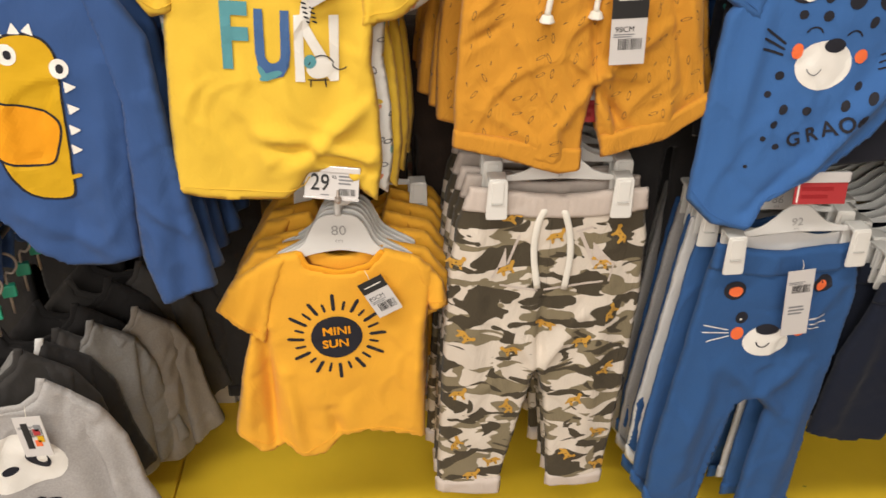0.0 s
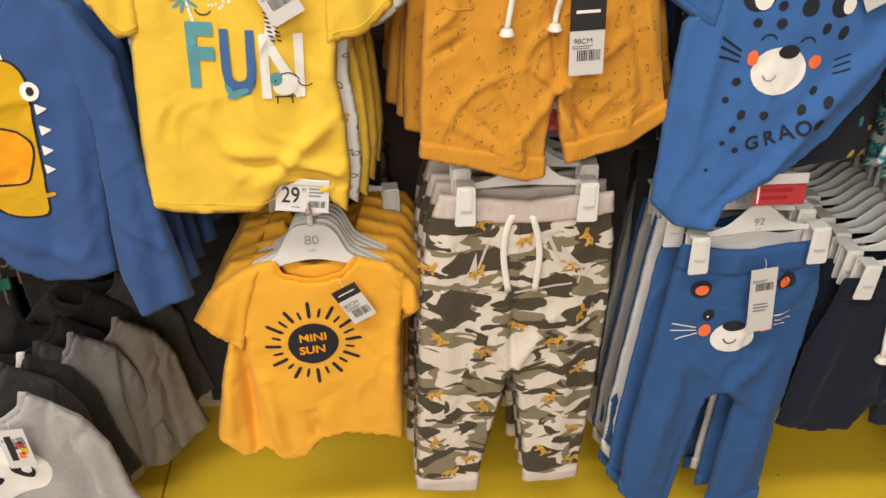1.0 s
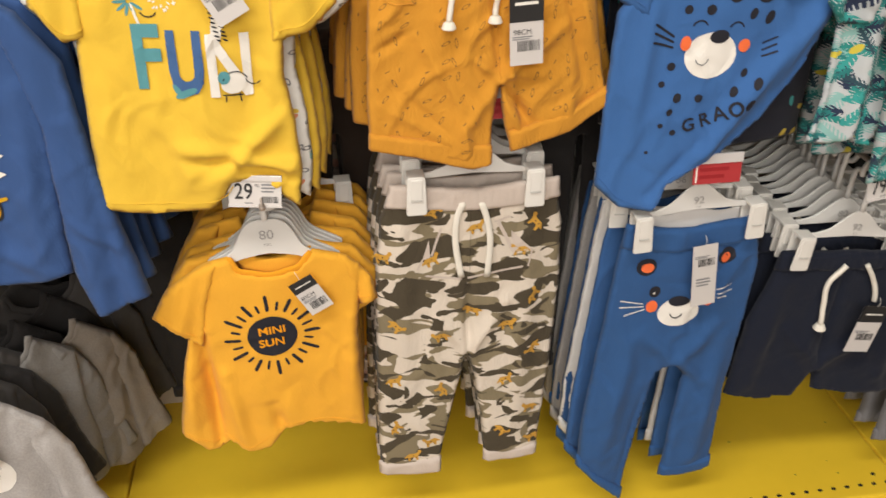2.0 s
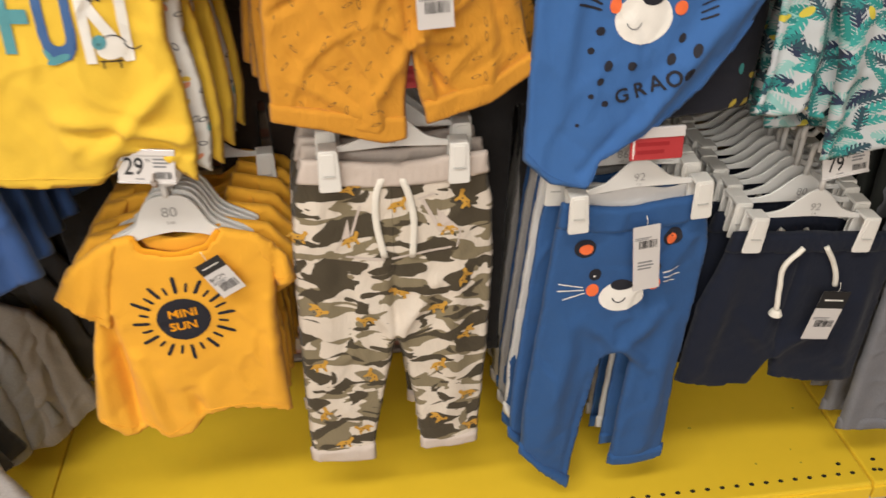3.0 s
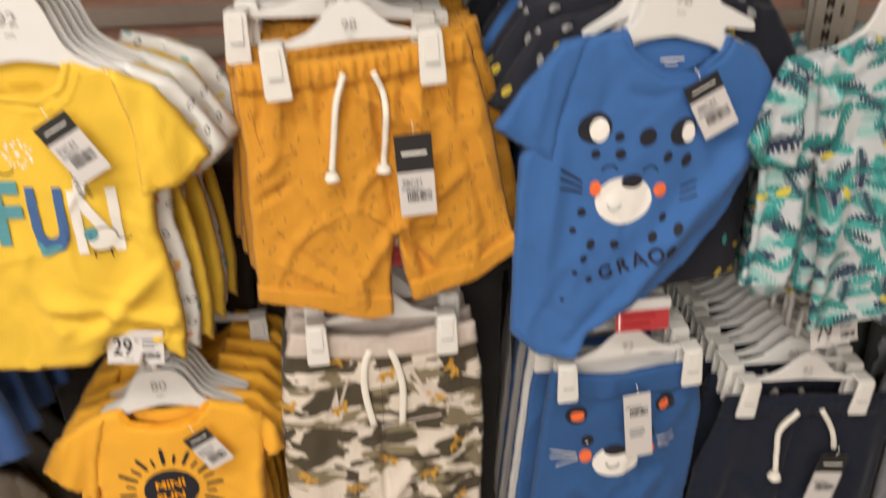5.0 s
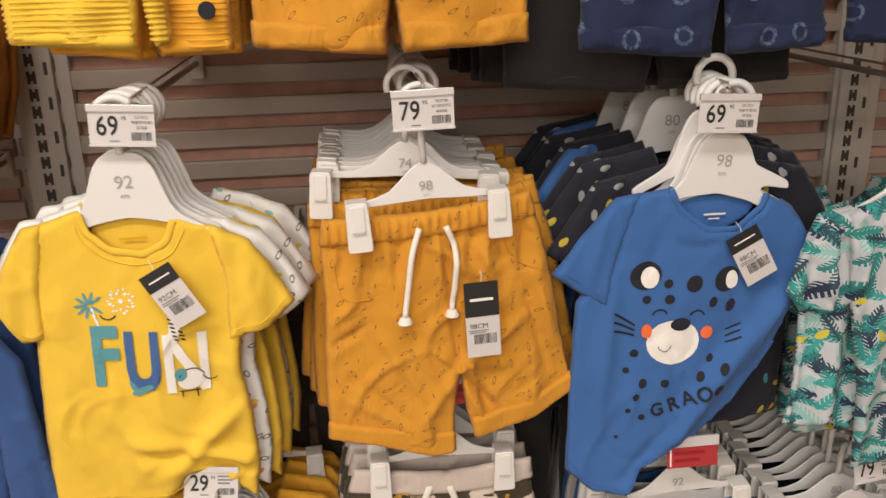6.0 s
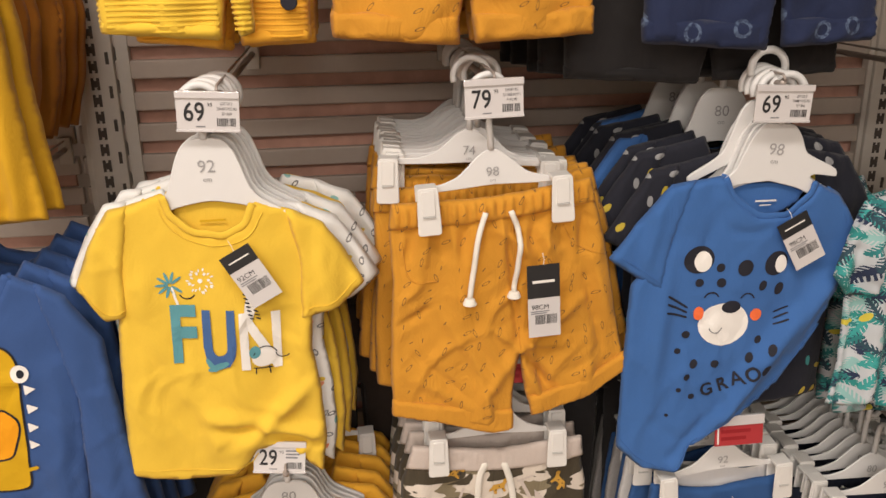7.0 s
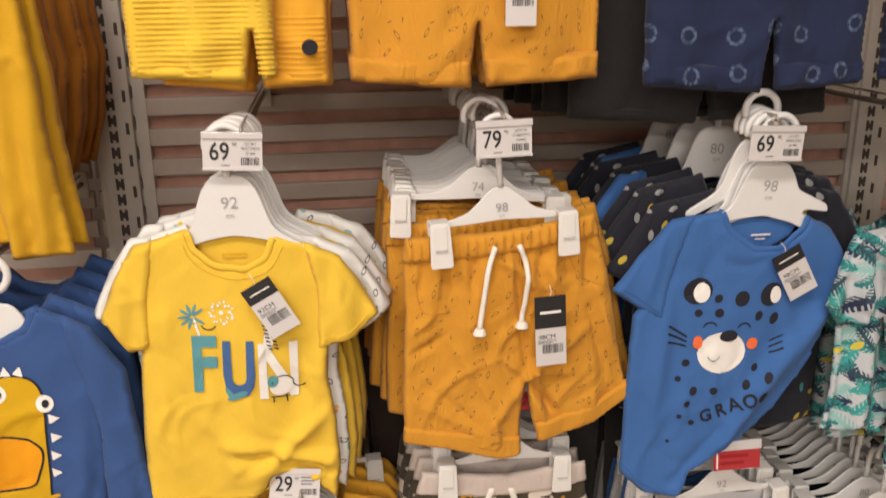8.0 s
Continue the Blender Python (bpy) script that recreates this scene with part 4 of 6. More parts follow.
# ---- blue T-shirts with a printed face
BX, BY, BZ = 0.660, 1.100, 1.468
BEAR_PANELS = [
    ("body", [(0.515, 1.465), (0.592, 1.477), (0.610, 1.443), (0.647, 1.415), (0.687, 1.413), (0.722, 1.440), (0.732, 1.462), (0.776, 1.439), (0.811, 1.389), (0.802, 1.327), (0.790, 1.281), (0.762, 1.217),
              (0.715, 1.142), (0.647, 1.077), (0.571, 1.033), (0.556, 0.984), (0.500, 0.995), (0.458, 1.033), (0.461, 1.191), (0.466, 1.312), (0.500, 1.360)], 0.0,
     dict(thick=0.016, folds=((0.7, 1.24, 0.55, 1, 0.0135, 0.0136), (0.76, 1.3, 0.62, 1.09, 0.018, 0.0153), (0.66, 1.17, 0.545, 1.02, -0.012, 0.0102), (0.52, 1.36, 0.5, 1.1, 0.009, 0.0136), (0.8, 1.36, 0.72, 1.2, 0.012, 0.0119)))),
    ("sleeve", [(0.552, 1.473), (0.515, 1.465), (0.468, 1.408), (0.430, 1.354), (0.511, 1.298), (0.522, 1.380)], -0.006, dict(thick=0.016, folds=((0.5, 1.44, 0.48, 1.33, 0.006, 0.0085),))),
    ("sleeve", [(0.755, 1.452), (0.778, 1.440), (0.812, 1.388), (0.800, 1.318), (0.770, 1.340), (0.765, 1.400)], 0.012, dict(thick=0.012)),
    back_neck([(0.592, 1.477), (0.660, 1.460), (0.731, 1.462), (0.715, 1.425), (0.670, 1.404), (0.620, 1.420)]),
]
bear_tee, bc = garment("t_shirt", (BX, BY, BZ), "royal blue short-sleeved T-shirt with a spotted white and coral print", "t-shirt", "blue T-shirt stack", BEAR_PANELS, BLUE, 8, drape=0.004, waves=3.0)
collar(bear_tee, [(0.592, 1.474), (0.609, 1.444), (0.647, 1.417), (0.687, 1.415), (0.721, 1.441), (0.731, 1.460)], bc[0], BX, BZ, BLUE)
shapes = [("face_patch", oval(0.607, 1.248, 0.039, 0.035), WHITE_INK, 0), ("nose_patch", oval(0.616, 1.276, 0.015, 0.010), INK, 1),
          ("cheek_patch", oval(0.567, 1.267, 0.008, 0.011), CORAL_INK, 1), ("cheek_patch", oval(0.656, 1.261, 0.009, 0.010), CORAL_INK, 1),
          ("ear_patch", oval(0.562, 1.352, 0.023, 0.021, 20), INK, 0), ("ear_patch", oval(0.568, 1.349, 0.013, 0.016), WHITE_INK, 1),
          ("ear_patch", oval(0.681, 1.341, 0.017, 0.020, -30), INK, 0), ("ear_patch", oval(0.688, 1.340, 0.009, 0.014), WHITE_INK, 1),
          ("smile_line", arc(0.594, 1.245, 0.010, 190, 350, 0.0016), GREY_INK, 1), ("eye_line", arc(0.585, 1.289, 0.011, 20, 165, 0.0024), INK, 0), ("eye_line", arc(0.640, 1.285, 0.011, 15, 160, 0.0024), INK, 0)]
for x, z, r, q in ((0.633, 1.337, 0.012, 1.1), (0.595, 1.339, 0.0065, 1.1), (0.565, 1.316, 0.0065, 1), (0.598, 1.315, 0.0075, 1), (0.663, 1.307, 0.006, 1.4), (0.551, 1.232, 0.0065, 1), (0.565, 1.184, 0.006, 1.3),
                   (0.598, 1.183, 0.0065, 1), (0.651, 1.191, 0.006, 1.4), (0.664, 1.219, 0.005, 1.4), (0.540, 1.205, 0.005, 1), (0.556, 1.162, 0.005, 1.2), (0.566, 1.128, 0.005, 1), (0.545, 1.140, 0.004, 1),
                   (0.690, 1.300, 0.007, 1.5), (0.672, 1.330, 0.005, 1), (0.683, 1.205, 0.006, 1.6), (0.676, 1.172, 0.007, 1.5), (0.530, 1.095, 0.003, 1)):
    shapes.append(("spot", oval(x, z, r, r * q, -20, 12), INK, 0))
for z0, z1 in ((1.289, 1.277), (1.276, 1.269), (1.262, 1.261)):
    shapes.append(("whisker", stroke(0.519, z0 + 0.008, 0.549, z1, 0.0035), INK, 0))
for z0 in (1.262, 1.252, 1.243):
    shapes.append(("whisker", stroke(0.686, z0, 0.708, z0 + 0.008, 0.0025), INK, 0))
prints(bear_tee, bc[0], shapes, BX, BZ)
for s, x, z, a in (("G", 0.588, 1.140, 14), ("R", 0.612, 1.148, 17), ("A", 0.634, 1.157, 20), ("O", 0.656, 1.166, 32)):
    lettering(s, 0.029, x - BX, z - BZ, INK, bear_tee, cloth=bc[0], turn=a, bold=1.025)
seam_line([(0.462, 1.050), (0.500, 1.012), (0.552, 1.002), (0.575, 1.050), (0.650, 1.095), (0.716, 1.162), (0.765, 1.235)], BLUE, bear_tee, bc[0], BX, BZ, 0.0008, "hem_stitch")
seam_line([(0.436, 1.366), (0.514, 1.312)], BLUE, bear_tee, bc[1], BX, BZ, 0.0008, "hem_stitch", 0.0030)
hang_tag((0.690, 1.080, 1.413), -29, 0, "98CM", 0.048, 0.080)
part("neck_label", boxed(-0.015, 0.017, 0.0045, 0.0054, -0.035, -0.0325), WHITE_CLOTH, bear_tee)
part("neck_label", boxed(-0.008, 0.009, 0.0045, 0.0054, -0.041, -0.0395), WHITE_CLOTH, bear_tee)
top_hanger((BX + 0.002, BY + 0.004, BZ + 0.001), "98", group="hangers of the blue T-shirts", tilt=6, prong=True)
dark_tee, _ = garment("t_shirt", (BX + 0.002, BY + 0.048, BZ + 0.034), "black T-shirt with a yellow and teal tropical print on a hanger", "t-shirt", "blue T-shirt stack", tee_panels(0.33, 0.43), PRINTED_DARK, 9, turn=6, drape=0.006)
stack(dark_tee, 7, BY + 0.082, 0.048, BX + 0.002, BZ + 0.054, 0.000, seed=31, wobble=6)
blue_spare, _ = garment("t_shirt", (BX + 0.004, BY + 0.105, BZ + 0.026), "plain royal blue T-shirt on a hanger", "t-shirt", "blue T-shirt stack", tee_panels(0.31, 0.42), BLUE, 10, turn=-4, drape=0.006)
stack(blue_spare, 2, BY + 0.20, 0.11, BX - 0.004, BZ + 0.054, -0.004, seed=32, wobble=8)
for k, s in enumerate(("", "80", "", "86")):
    top_hanger((BX - 0.004 - 0.008 * k, (BY + 0.03, BY + 0.15, BY + 0.215, BY + 0.30)[k], BZ + 0.032), s, (2, -6, 4, -8)[k], "hangers of the blue T-shirts")
for k in range(4):
    top_hanger((BX + 0.003 - 0.003 * k, BY + 0.013 + 0.011 * k, BZ + 0.001 + 0.002 * k), "", 2 - 2 * k, "hangers of the blue T-shirts")
rail(0.655, 1.606, 1.085)
price_tag((0.656, 1.076, 1.604), "69", ("LOT DE 2", "TSHIRTS MC BG", "S21 BAB"), lean=2.0, w=0.082)

# ---- orange T-shirts with a sun
SX, SY, SZ = -0.065, 1.150, 0.937
SUN_PANELS = [
    ("body", [(-0.171, 0.925), (-0.129, 0.936), (-0.115, 0.909), (-0.067, 0.897), (-0.023, 0.907), (0.004, 0.938), (0.057, 0.920), (0.082, 0.898), (0.075, 0.816), (0.070, 0.761), (0.073, 0.543), (0.040, 0.551),
              (-0.031, 0.568), (-0.075, 0.556), (-0.105, 0.518), (-0.135, 0.507), (-0.158, 0.514), (-0.176, 0.538), (-0.200, 0.518), (-0.222, 0.520), (-0.240, 0.545), (-0.262, 0.560), (-0.252, 0.620), (-0.232, 0.720), (-0.210, 0.800), (-0.195, 0.870)], 0.0,
     dict(thick=0.018, folds=((-0.195, 0.78, -0.192, 0.53, -0.03, 0.0102), (-0.165, 0.7, -0.145, 0.52, 0.015, 0.0136), (-0.225, 0.72, -0.235, 0.55, 0.012, 0.0119), (-0.09, 0.62, -0.075, 0.55, -0.015, 0.0119), (0.06, 0.8, 0.05, 0.58, 0.0105, 0.0119)))),
    ("sleeve", [(0.035, 0.928), (0.060, 0.919), (0.099, 0.872), (0.109, 0.823), (0.077, 0.814), (0.062, 0.870)], -0.004, dict(thick=0.015)),
    ("sleeve", [(-0.145, 0.931), (-0.171, 0.925), (-0.236, 0.880), (-0.270, 0.817), (-0.193, 0.756), (-0.175, 0.840)], -0.006, dict(thick=0.017, folds=((-0.19, 0.9, -0.22, 0.8, 0.006, 0.0102),))),
    back_neck([(-0.129, 0.936), (-0.065, 0.918), (0.004, 0.937), (-0.012, 0.902), (-0.065, 0.884), (-0.112, 0.900)]),
]
sun_tee, su = garment("t_shirt", (SX, SY, SZ), "orange-yellow T-shirt with a dark printed sun on a white hanger", "t-shirt", "orange T-shirt stack", SUN_PANELS, AMBER, 12, drape=0.005, waves=4.0)
collar(sun_tee, [(-0.129, 0.933), (-0.114, 0.909), (-0.067, 0.898), (-0.023, 0.908), (0.003, 0.934)], su[0], SX, SZ, AMBER_IN, 0.007)
CXS, CZS = -0.075, 0.778
disc = [(x, z) for x, z in oval(CXS, CZS, 0.042, 0.041, 8, 28)]
rays = []
for k in range(24):
    a = 2 * math.pi * k / 24 + 0.06
    r1 = (0.079, 0.071, 0.083, 0.068)[k % 4]
    rays.append(("sun_ray", stroke(CXS + 0.055 * math.cos(a), CZS + 0.054 * math.sin(a), CXS + r1 * math.cos(a), CZS + r1 * 0.98 * math.sin(a), (0.0062, 0.0045)[k % 2]), INK, 0))
prints(sun_tee, su[0], [("sun_disc", disc, INK, 0)] + rays, SX, SZ)
lettering("MINI", 0.0215, CXS - SX, CZS + 0.012 - SZ, AMBER_INK, sun_tee, cloth=su[0], bold=1.035, turn=3, wide=1.05)
lettering("SUN", 0.0215, CXS - SX - 0.002, CZS - 0.013 - SZ, AMBER_INK, sun_tee, cloth=su[0], bold=1.035, turn=3, wide=1.05)
seam_line([(-0.250, 0.575), (-0.20, 0.540), (-0.178, 0.555), (-0.138, 0.526), (-0.082, 0.568), (-0.031, 0.579), (0.068, 0.560)], AMBER, sun_tee, su[0], SX, SZ, 0.0008, "hem_stitch")
for pts, k in (([(0.100, 0.842), (0.072, 0.832)], 1), ([(-0.262, 0.833), (-0.190, 0.774)], 2)):
    seam_line(pts, AMBER, sun_tee, su[k], SX, SZ, 0.0008, "hem_stitch", 0.0026)
top_hanger((SX, SY + 0.004, SZ + 0.002), "80", group="hangers of the orange T-shirts", tall=0.72)
hang_tag((-0.020, 1.122, 0.897), -29, 0, "80CM", 0.042, 0.070)
sun_spare, _ = garment("t_shirt", (SX, SY + 0.035, SZ), "plain orange-yellow T-shirt on a hanger", "t-shirt", "orange T-shirt stack", tee_panels(0.275, 0.375, 0.16, 0.06), AMBER, 13, drape=0.007)
stack(sun_spare, 5, SY + 0.075, 0.045, SX + 0.004, SZ + 0.004, 0.004, seed=41, wobble=4)
for k in range(5):
    top_hanger((SX + 0.002 * k + 0.003, SY + 0.018 + 0.013 * k, SZ + 0.004), "", 0, "hangers of the orange T-shirts", 0.72)
clip_hanger((SX + 0.03, SY + 0.20, SZ + 0.014), "", 0.20, 4, group="hangers of the orange T-shirts")
rail(-0.060, 1.053, 1.085)
price_tag((-0.066, 1.098, 1.099), "29", (), turn=-4, lean=4, w=0.076, h=0.044, tilt=-12)

# ---- camouflage trousers
CX, CY, CZ = 0.272, 1.155, 1.036
CAMO_PANELS = [
    ("body", [(0.130, 1.008), (0.276, 1.006), (0.414, 1.002), (0.424, 0.946), (0.429, 0.820), (0.422, 0.642), (0.407, 0.425), (0.300, 0.428), (0.292, 0.528), (0.277, 0.638), (0.263, 0.692), (0.237, 0.564), (0.214, 0.439), (0.212, 0.405), (0.096, 0.412),
              (0.096, 0.440), (0.100, 0.689), (0.105, 0.859), (0.117, 0.978)], 0.0,
     dict(thick=0.014, folds=((0.263, 0.84, 0.264, 0.7, -0.015, 0.0059), (0.263, 0.7, 0.2, 0.8, 0.009, 0.0136), (0.265, 0.7, 0.33, 0.8, 0.009, 0.0136), (0.15, 0.95, 0.15, 0.6, 0.009, 0.0213), (0.37, 0.93, 0.36, 0.5, 0.009, 0.0213)))),
    ("waistband", [(0.134, 1.042), (0.200, 1.035), (0.276, 1.028), (0.350, 1.034), (0.413, 1.036), (0.419, 0.996), (0.350, 0.988), (0.276, 0.984), (0.200, 0.990), (0.124, 0.998)], -0.006,
     dict(material=CREAM, label="cream ribbed waistband", thick=0.010, roll=0.006, drape=0.001, crease=0.002, step=0.005,
          folds=tuple((0.140 + 0.012 * k, 1.036, 0.140 + 0.012 * k, 0.995, 0.0025, 0.004) for k in range(23)))),
    ("cuff", [(0.093, 0.436), (0.216, 0.441), (0.214, 0.396), (0.150, 0.396), (0.093, 0.402)], -0.004, dict(material=CREAM, label="cream turned-up cuff", thick=0.017, roll=0.006, drape=0.001)),
    ("cuff", [(0.298, 0.448), (0.409, 0.446), (0.408, 0.412), (0.350, 0.410), (0.298, 0.415)], -0.004, dict(material=CREAM, label="cream turned-up cuff", thick=0.017, roll=0.006, drape=0.001)),
]
camo, cc = garment("trousers", (CX, CY, CZ), "camouflage jersey trousers with cream waistband and cuffs", "trousers", "camouflage trousers stack", CAMO_PANELS, CAMO, 15, drape=0.004, waves=3.0)
cord(camo, cc[0], [(0.252, 1.006), (0.241, 0.975), (0.240, 0.925), (0.250, 0.862)], CX, CZ, 0.0058, False, 0.005, 0.35)
cord(camo, cc[0], [(0.281, 1.006), (0.292, 0.970), (0.298, 0.925), (0.294, 0.860)], CX, CZ, 0.0058, False, 0.005, 0.35)
seam_line([(0.264, 0.985), (0.264, 0.85), (0.263, 0.70)], CAMO, camo, cc[0], CX, CZ)
prints(camo, cc[0], [("pocket_edge", o, CREAM, 1) for o in (
    stroke(0.312, 0.962, 0.340, 0.902, 0.006), stroke(0.306, 0.964, 0.330, 0.972, 0.004), [(0.334, 0.945), (0.372, 0.905), (0.338, 0.903)], stroke(0.372, 0.905, 0.366, 0.872, 0.003),
    [(0.196, 0.935), (0.184, 0.898), (0.198, 0.902)], stroke(0.184, 0.898, 0.176, 0.880, 0.003), stroke(0.216, 0.957, 0.200, 0.905, 0.004), stroke(0.190, 0.866, 0.250, 0.857, 0.004), stroke(0.262, 0.858, 0.356, 0.872, 0.004))], CX, CZ)
LEOPARD = fabric("ochre_print", (0.55, 0.30, 0.05))
CAT = [(-0.016, 0.004), (-0.010, 0.009), (0.002, 0.008), (0.009, 0.009), (0.011, 0.016), (0.017, 0.016), (0.019, 0.010), (0.014, 0.006), (0.010, -0.002), (0.012, -0.012), (0.007, -0.012), (0.004, -0.003),
       (-0.005, -0.002), (-0.007, -0.012), (-0.012, -0.012), (-0.012, -0.001), (-0.021, -0.003), (-0.021, 0.000)]
for k, (x, z) in enumerate(((0.118, 0.905), (0.205, 0.990), (0.275, 0.955), (0.375, 0.955), (0.200, 0.895), (0.350, 0.905), (0.380, 0.810), (0.270, 0.785), (0.135, 0.765), (0.215, 0.735), (0.335, 0.750), (0.385, 0.690),
                            (0.130, 0.640), (0.215, 0.610), (0.335, 0.625), (0.385, 0.545), (0.130, 0.525), (0.195, 0.480), (0.330, 0.500), (0.395, 0.465), (0.160, 0.420 + 0.03))):
    a, f = radians((0, 55, 10, -50, 20)[k % 5]), (1, -1)[k % 2]
    turned = [(x + 0.85 * (f * u * math.cos(a) - v * math.sin(a)), z + 0.85 * (f * u * math.sin(a) + v * math.cos(a))) for u, v in CAT]
    prints(camo, cc[0], [("cat_print", turned, LEOPARD, 1)] + [("cat_spot", oval(x + 0.006 * i * f, z + 0.003 * (-1) ** i, 0.0016, 0.0012, n=6), INK, 2) for i in (-1, 0, 1)], CX, CZ)
camo_spare, _ = garment("trousers", (CX + 0.004, CY + 0.045, CZ + 0.004), "camouflage jersey trousers on a clip hanger", "trousers", "camouflage trousers stack", CAMO_PANELS, CAMO, 16, drape=0.004)
stack(camo_spare, 4, CY + 0.085, 0.045, CX + 0.002, CZ + 0.002, 0.001, seed=51, wobble=3)
clip_hanger((CX - 0.001, CY - 0.002, CZ + 0.016), "98", 0.192, group="hangers of the camouflage trousers")
camo_hanger = clip_hanger((CX + 0.003, CY + 0.047, CZ + 0.024), "", 0.205, group="hangers of the camouflage trousers")
stack(camo_hanger, 5, CY + 0.085, 0.045, CX + 0.004, CZ + 0.022, 0.001, seed=52, wobble=3)
rail(0.272, 1.198, 1.115)
red_tag((0.292, 1.136, 1.196))

# ---- blue trousers with a printed face
PX, PY, PZ = 0.645, 1.125, 0.950
PANTS = [(0.527, 0.945), (0.590, 0.930), (0.645, 0.928), (0.700, 0.938), (0.764, 0.942), (0.782, 0.853), (0.780, 0.764), (0.768, 0.565), (0.770, 0.360), (0.662, 0.356), (0.668, 0.525), (0.675, 0.612), (0.648, 0.642),
         (0.620, 0.622), (0.613, 0.575), (0.592, 0.406), (0.583, 0.300), (0.486, 0.408), (0.488, 0.526), (0.505, 0.718), (0.519, 0.883)]
PANTS_FOLDS = ((0.648, 0.65, 0.58, 0.72, 0.0105, 0.0144), (0.648, 0.65, 0.72, 0.73, 0.012, 0.0162), (0.56, 0.7, 0.53, 0.42, 0.015, 0.0198), (0.74, 0.7, 0.72, 0.4, 0.015, 0.0198), (0.655, 0.66, 0.705, 0.6, 0.012, 0.0108), (0.6, 0.58, 0.575, 0.34, -0.009, 0.009))
PANTS_PANELS = [
    ("body", PANTS, 0.0, dict(thick=0.018, roll=0.016, folds=PANTS_FOLDS)),
    ("waistband", [(0.526, 0.953), (0.590, 0.940), (0.645, 0.938), (0.700, 0.946), (0.765, 0.950), (0.775, 0.905), (0.700, 0.893), (0.645, 0.888), (0.590, 0.890), (0.520, 0.902)], -0.004, dict(thick=0.016, roll=0.008, drape=0.001)),
    ("cuff", [(0.483, 0.428), (0.530, 0.372), (0.588, 0.322), (0.585, 0.288), (0.530, 0.338), (0.483, 0.396)], -0.004, dict(thick=0.021, roll=0.008, drape=0.001)),
    ("cuff", [(0.659, 0.378), (0.772, 0.384), (0.773, 0.352), (0.715, 0.344), (0.659, 0.346)], -0.004, dict(thick=0.021, roll=0.008, drape=0.001)),
]
bear_pants, pc = garment("trousers", (PX, PY, PZ), "royal blue fleece trousers with a white and coral print", "trousers", "blue trousers stack", PANTS_PANELS, BLUE_FLEECE, 18, drape=0.003, waves=3.0)
part("lining", plate_mesh([(-0.105, 0.012), (-0.05, 0.004), (0.0, 0.016), (0.05, 0.006), (0.105, 0.014), (0.10, -0.03), (-0.10, -0.03)], 0.010, 0.013, 0.01), WHITE_CLOTH, bear_pants, "white inner waistband")
shapes = [("ear_patch", oval(0.569, 0.866, 0.018, 0.018, 10), INK, 0), ("ear_patch", oval(0.571, 0.864, 0.0115, 0.010), CORAL_INK, 1), ("ear_patch", oval(0.713, 0.876, 0.016, 0.017, -20), INK, 0),
          ("ear_patch", oval(0.711, 0.873, 0.008, 0.011), CORAL_INK, 1), ("eye_patch", oval(0.590, 0.813, 0.0105, 0.012), INK, 0), ("eye_patch", oval(0.589, 0.810, 0.002, 0.002), WHITE_INK, 1),
          ("face_patch", oval(0.638, 0.766, 0.038, 0.030), WHITE_INK, 0), ("nose_patch", oval(0.637, 0.790, 0.019, 0.011), INK, 1), ("cheek_patch", oval(0.588, 0.782, 0.0105, 0.013), CORAL_INK, 1),
          ("cheek_patch", oval(0.692, 0.788, 0.0105, 0.013), CORAL_INK, 1), ("smile_line", arc(0.634, 0.766, 0.011, 185, 350, 0.0024), INK, 1),
          ("eye_patch", oval(0.692, 0.818, 0.009, 0.011), INK, 0)]
for x0, z0, x1, z1 in ((0.531, 0.796, 0.572, 0.788), (0.530, 0.782, 0.574, 0.782), (0.540, 0.764, 0.576, 0.776), (0.706, 0.806, 0.732, 0.815), (0.708, 0.798, 0.736, 0.801), (0.708, 0.790, 0.728, 0.788)):
    shapes.append(("whisker", stroke(x0, z0, x1, z1, 0.002), WHITE_INK, 0))
prints(bear_pants, pc[0], shapes, PX, PZ)
tag = hang_tag((0.651, 1.082, 0.924), -7, 1, "", 0.043, 0.125, 0.0, "long white paper label on a waistband")
bars(tag, -0.0013, -0.014, 0.017, -0.085, -0.066, 3, GREY_INK)
clip_hanger((PX - 0.002, PY - 0.007, PZ + 0.022), "92", 0.196, group="hangers of the blue trousers", tilt=-3)
pants_hanger = clip_hanger((PX - 0.012, PY + 0.05, PZ + 0.032), "86", 0.215, -3, group="hangers of the blue trousers")
stack(pants_hanger, 6, PY + 0.09, 0.042, PX - 0.006, PZ + 0.028, 0.0, seed=61, wobble=4)
LAYERS = ((BLUE_FLEECE, "royal blue"), (WHITE_CLOTH, "off-white"), (BLUE_FLEECE, "royal blue"), (GREY, "grey marl"), (BLUE_FLEECE, "royal blue"), (GREY, "grey marl"), (GREY_DARK, "dark grey marl"), (GREY_DARK, "dark grey marl"))
for k, (m, what) in enumerate(LAYERS):
    garment("trousers", (PX - 0.008, PY + 0.045 + 0.031 * k, PZ + 0.006), what + " fleece trousers hanging in the stack", "trousers", "blue trousers stack",
            [(n, [(x - (0.006 if x < PX else -0.004), z + 0.02 * math.sin(2 * k)) if z < 0.5 else (x - (0.006 if x < PX else -0.004), z) for x, z in o], d, dict(kk, thick=0.007 if n == "body" else 0.011, roll=0.006)) for n, o, d, kk in PANTS_PANELS[:1] + PANTS_PANELS[2:]],
            m, 19 + k, turn=(3, -3, 5, -2, 4, -4, 3, 0)[k], x0=PX, z0=PZ, drape=0.009)
rail(0.648, 1.115, 1.10)
red_tag((0.650, 1.092, 1.083), tilt=-8)

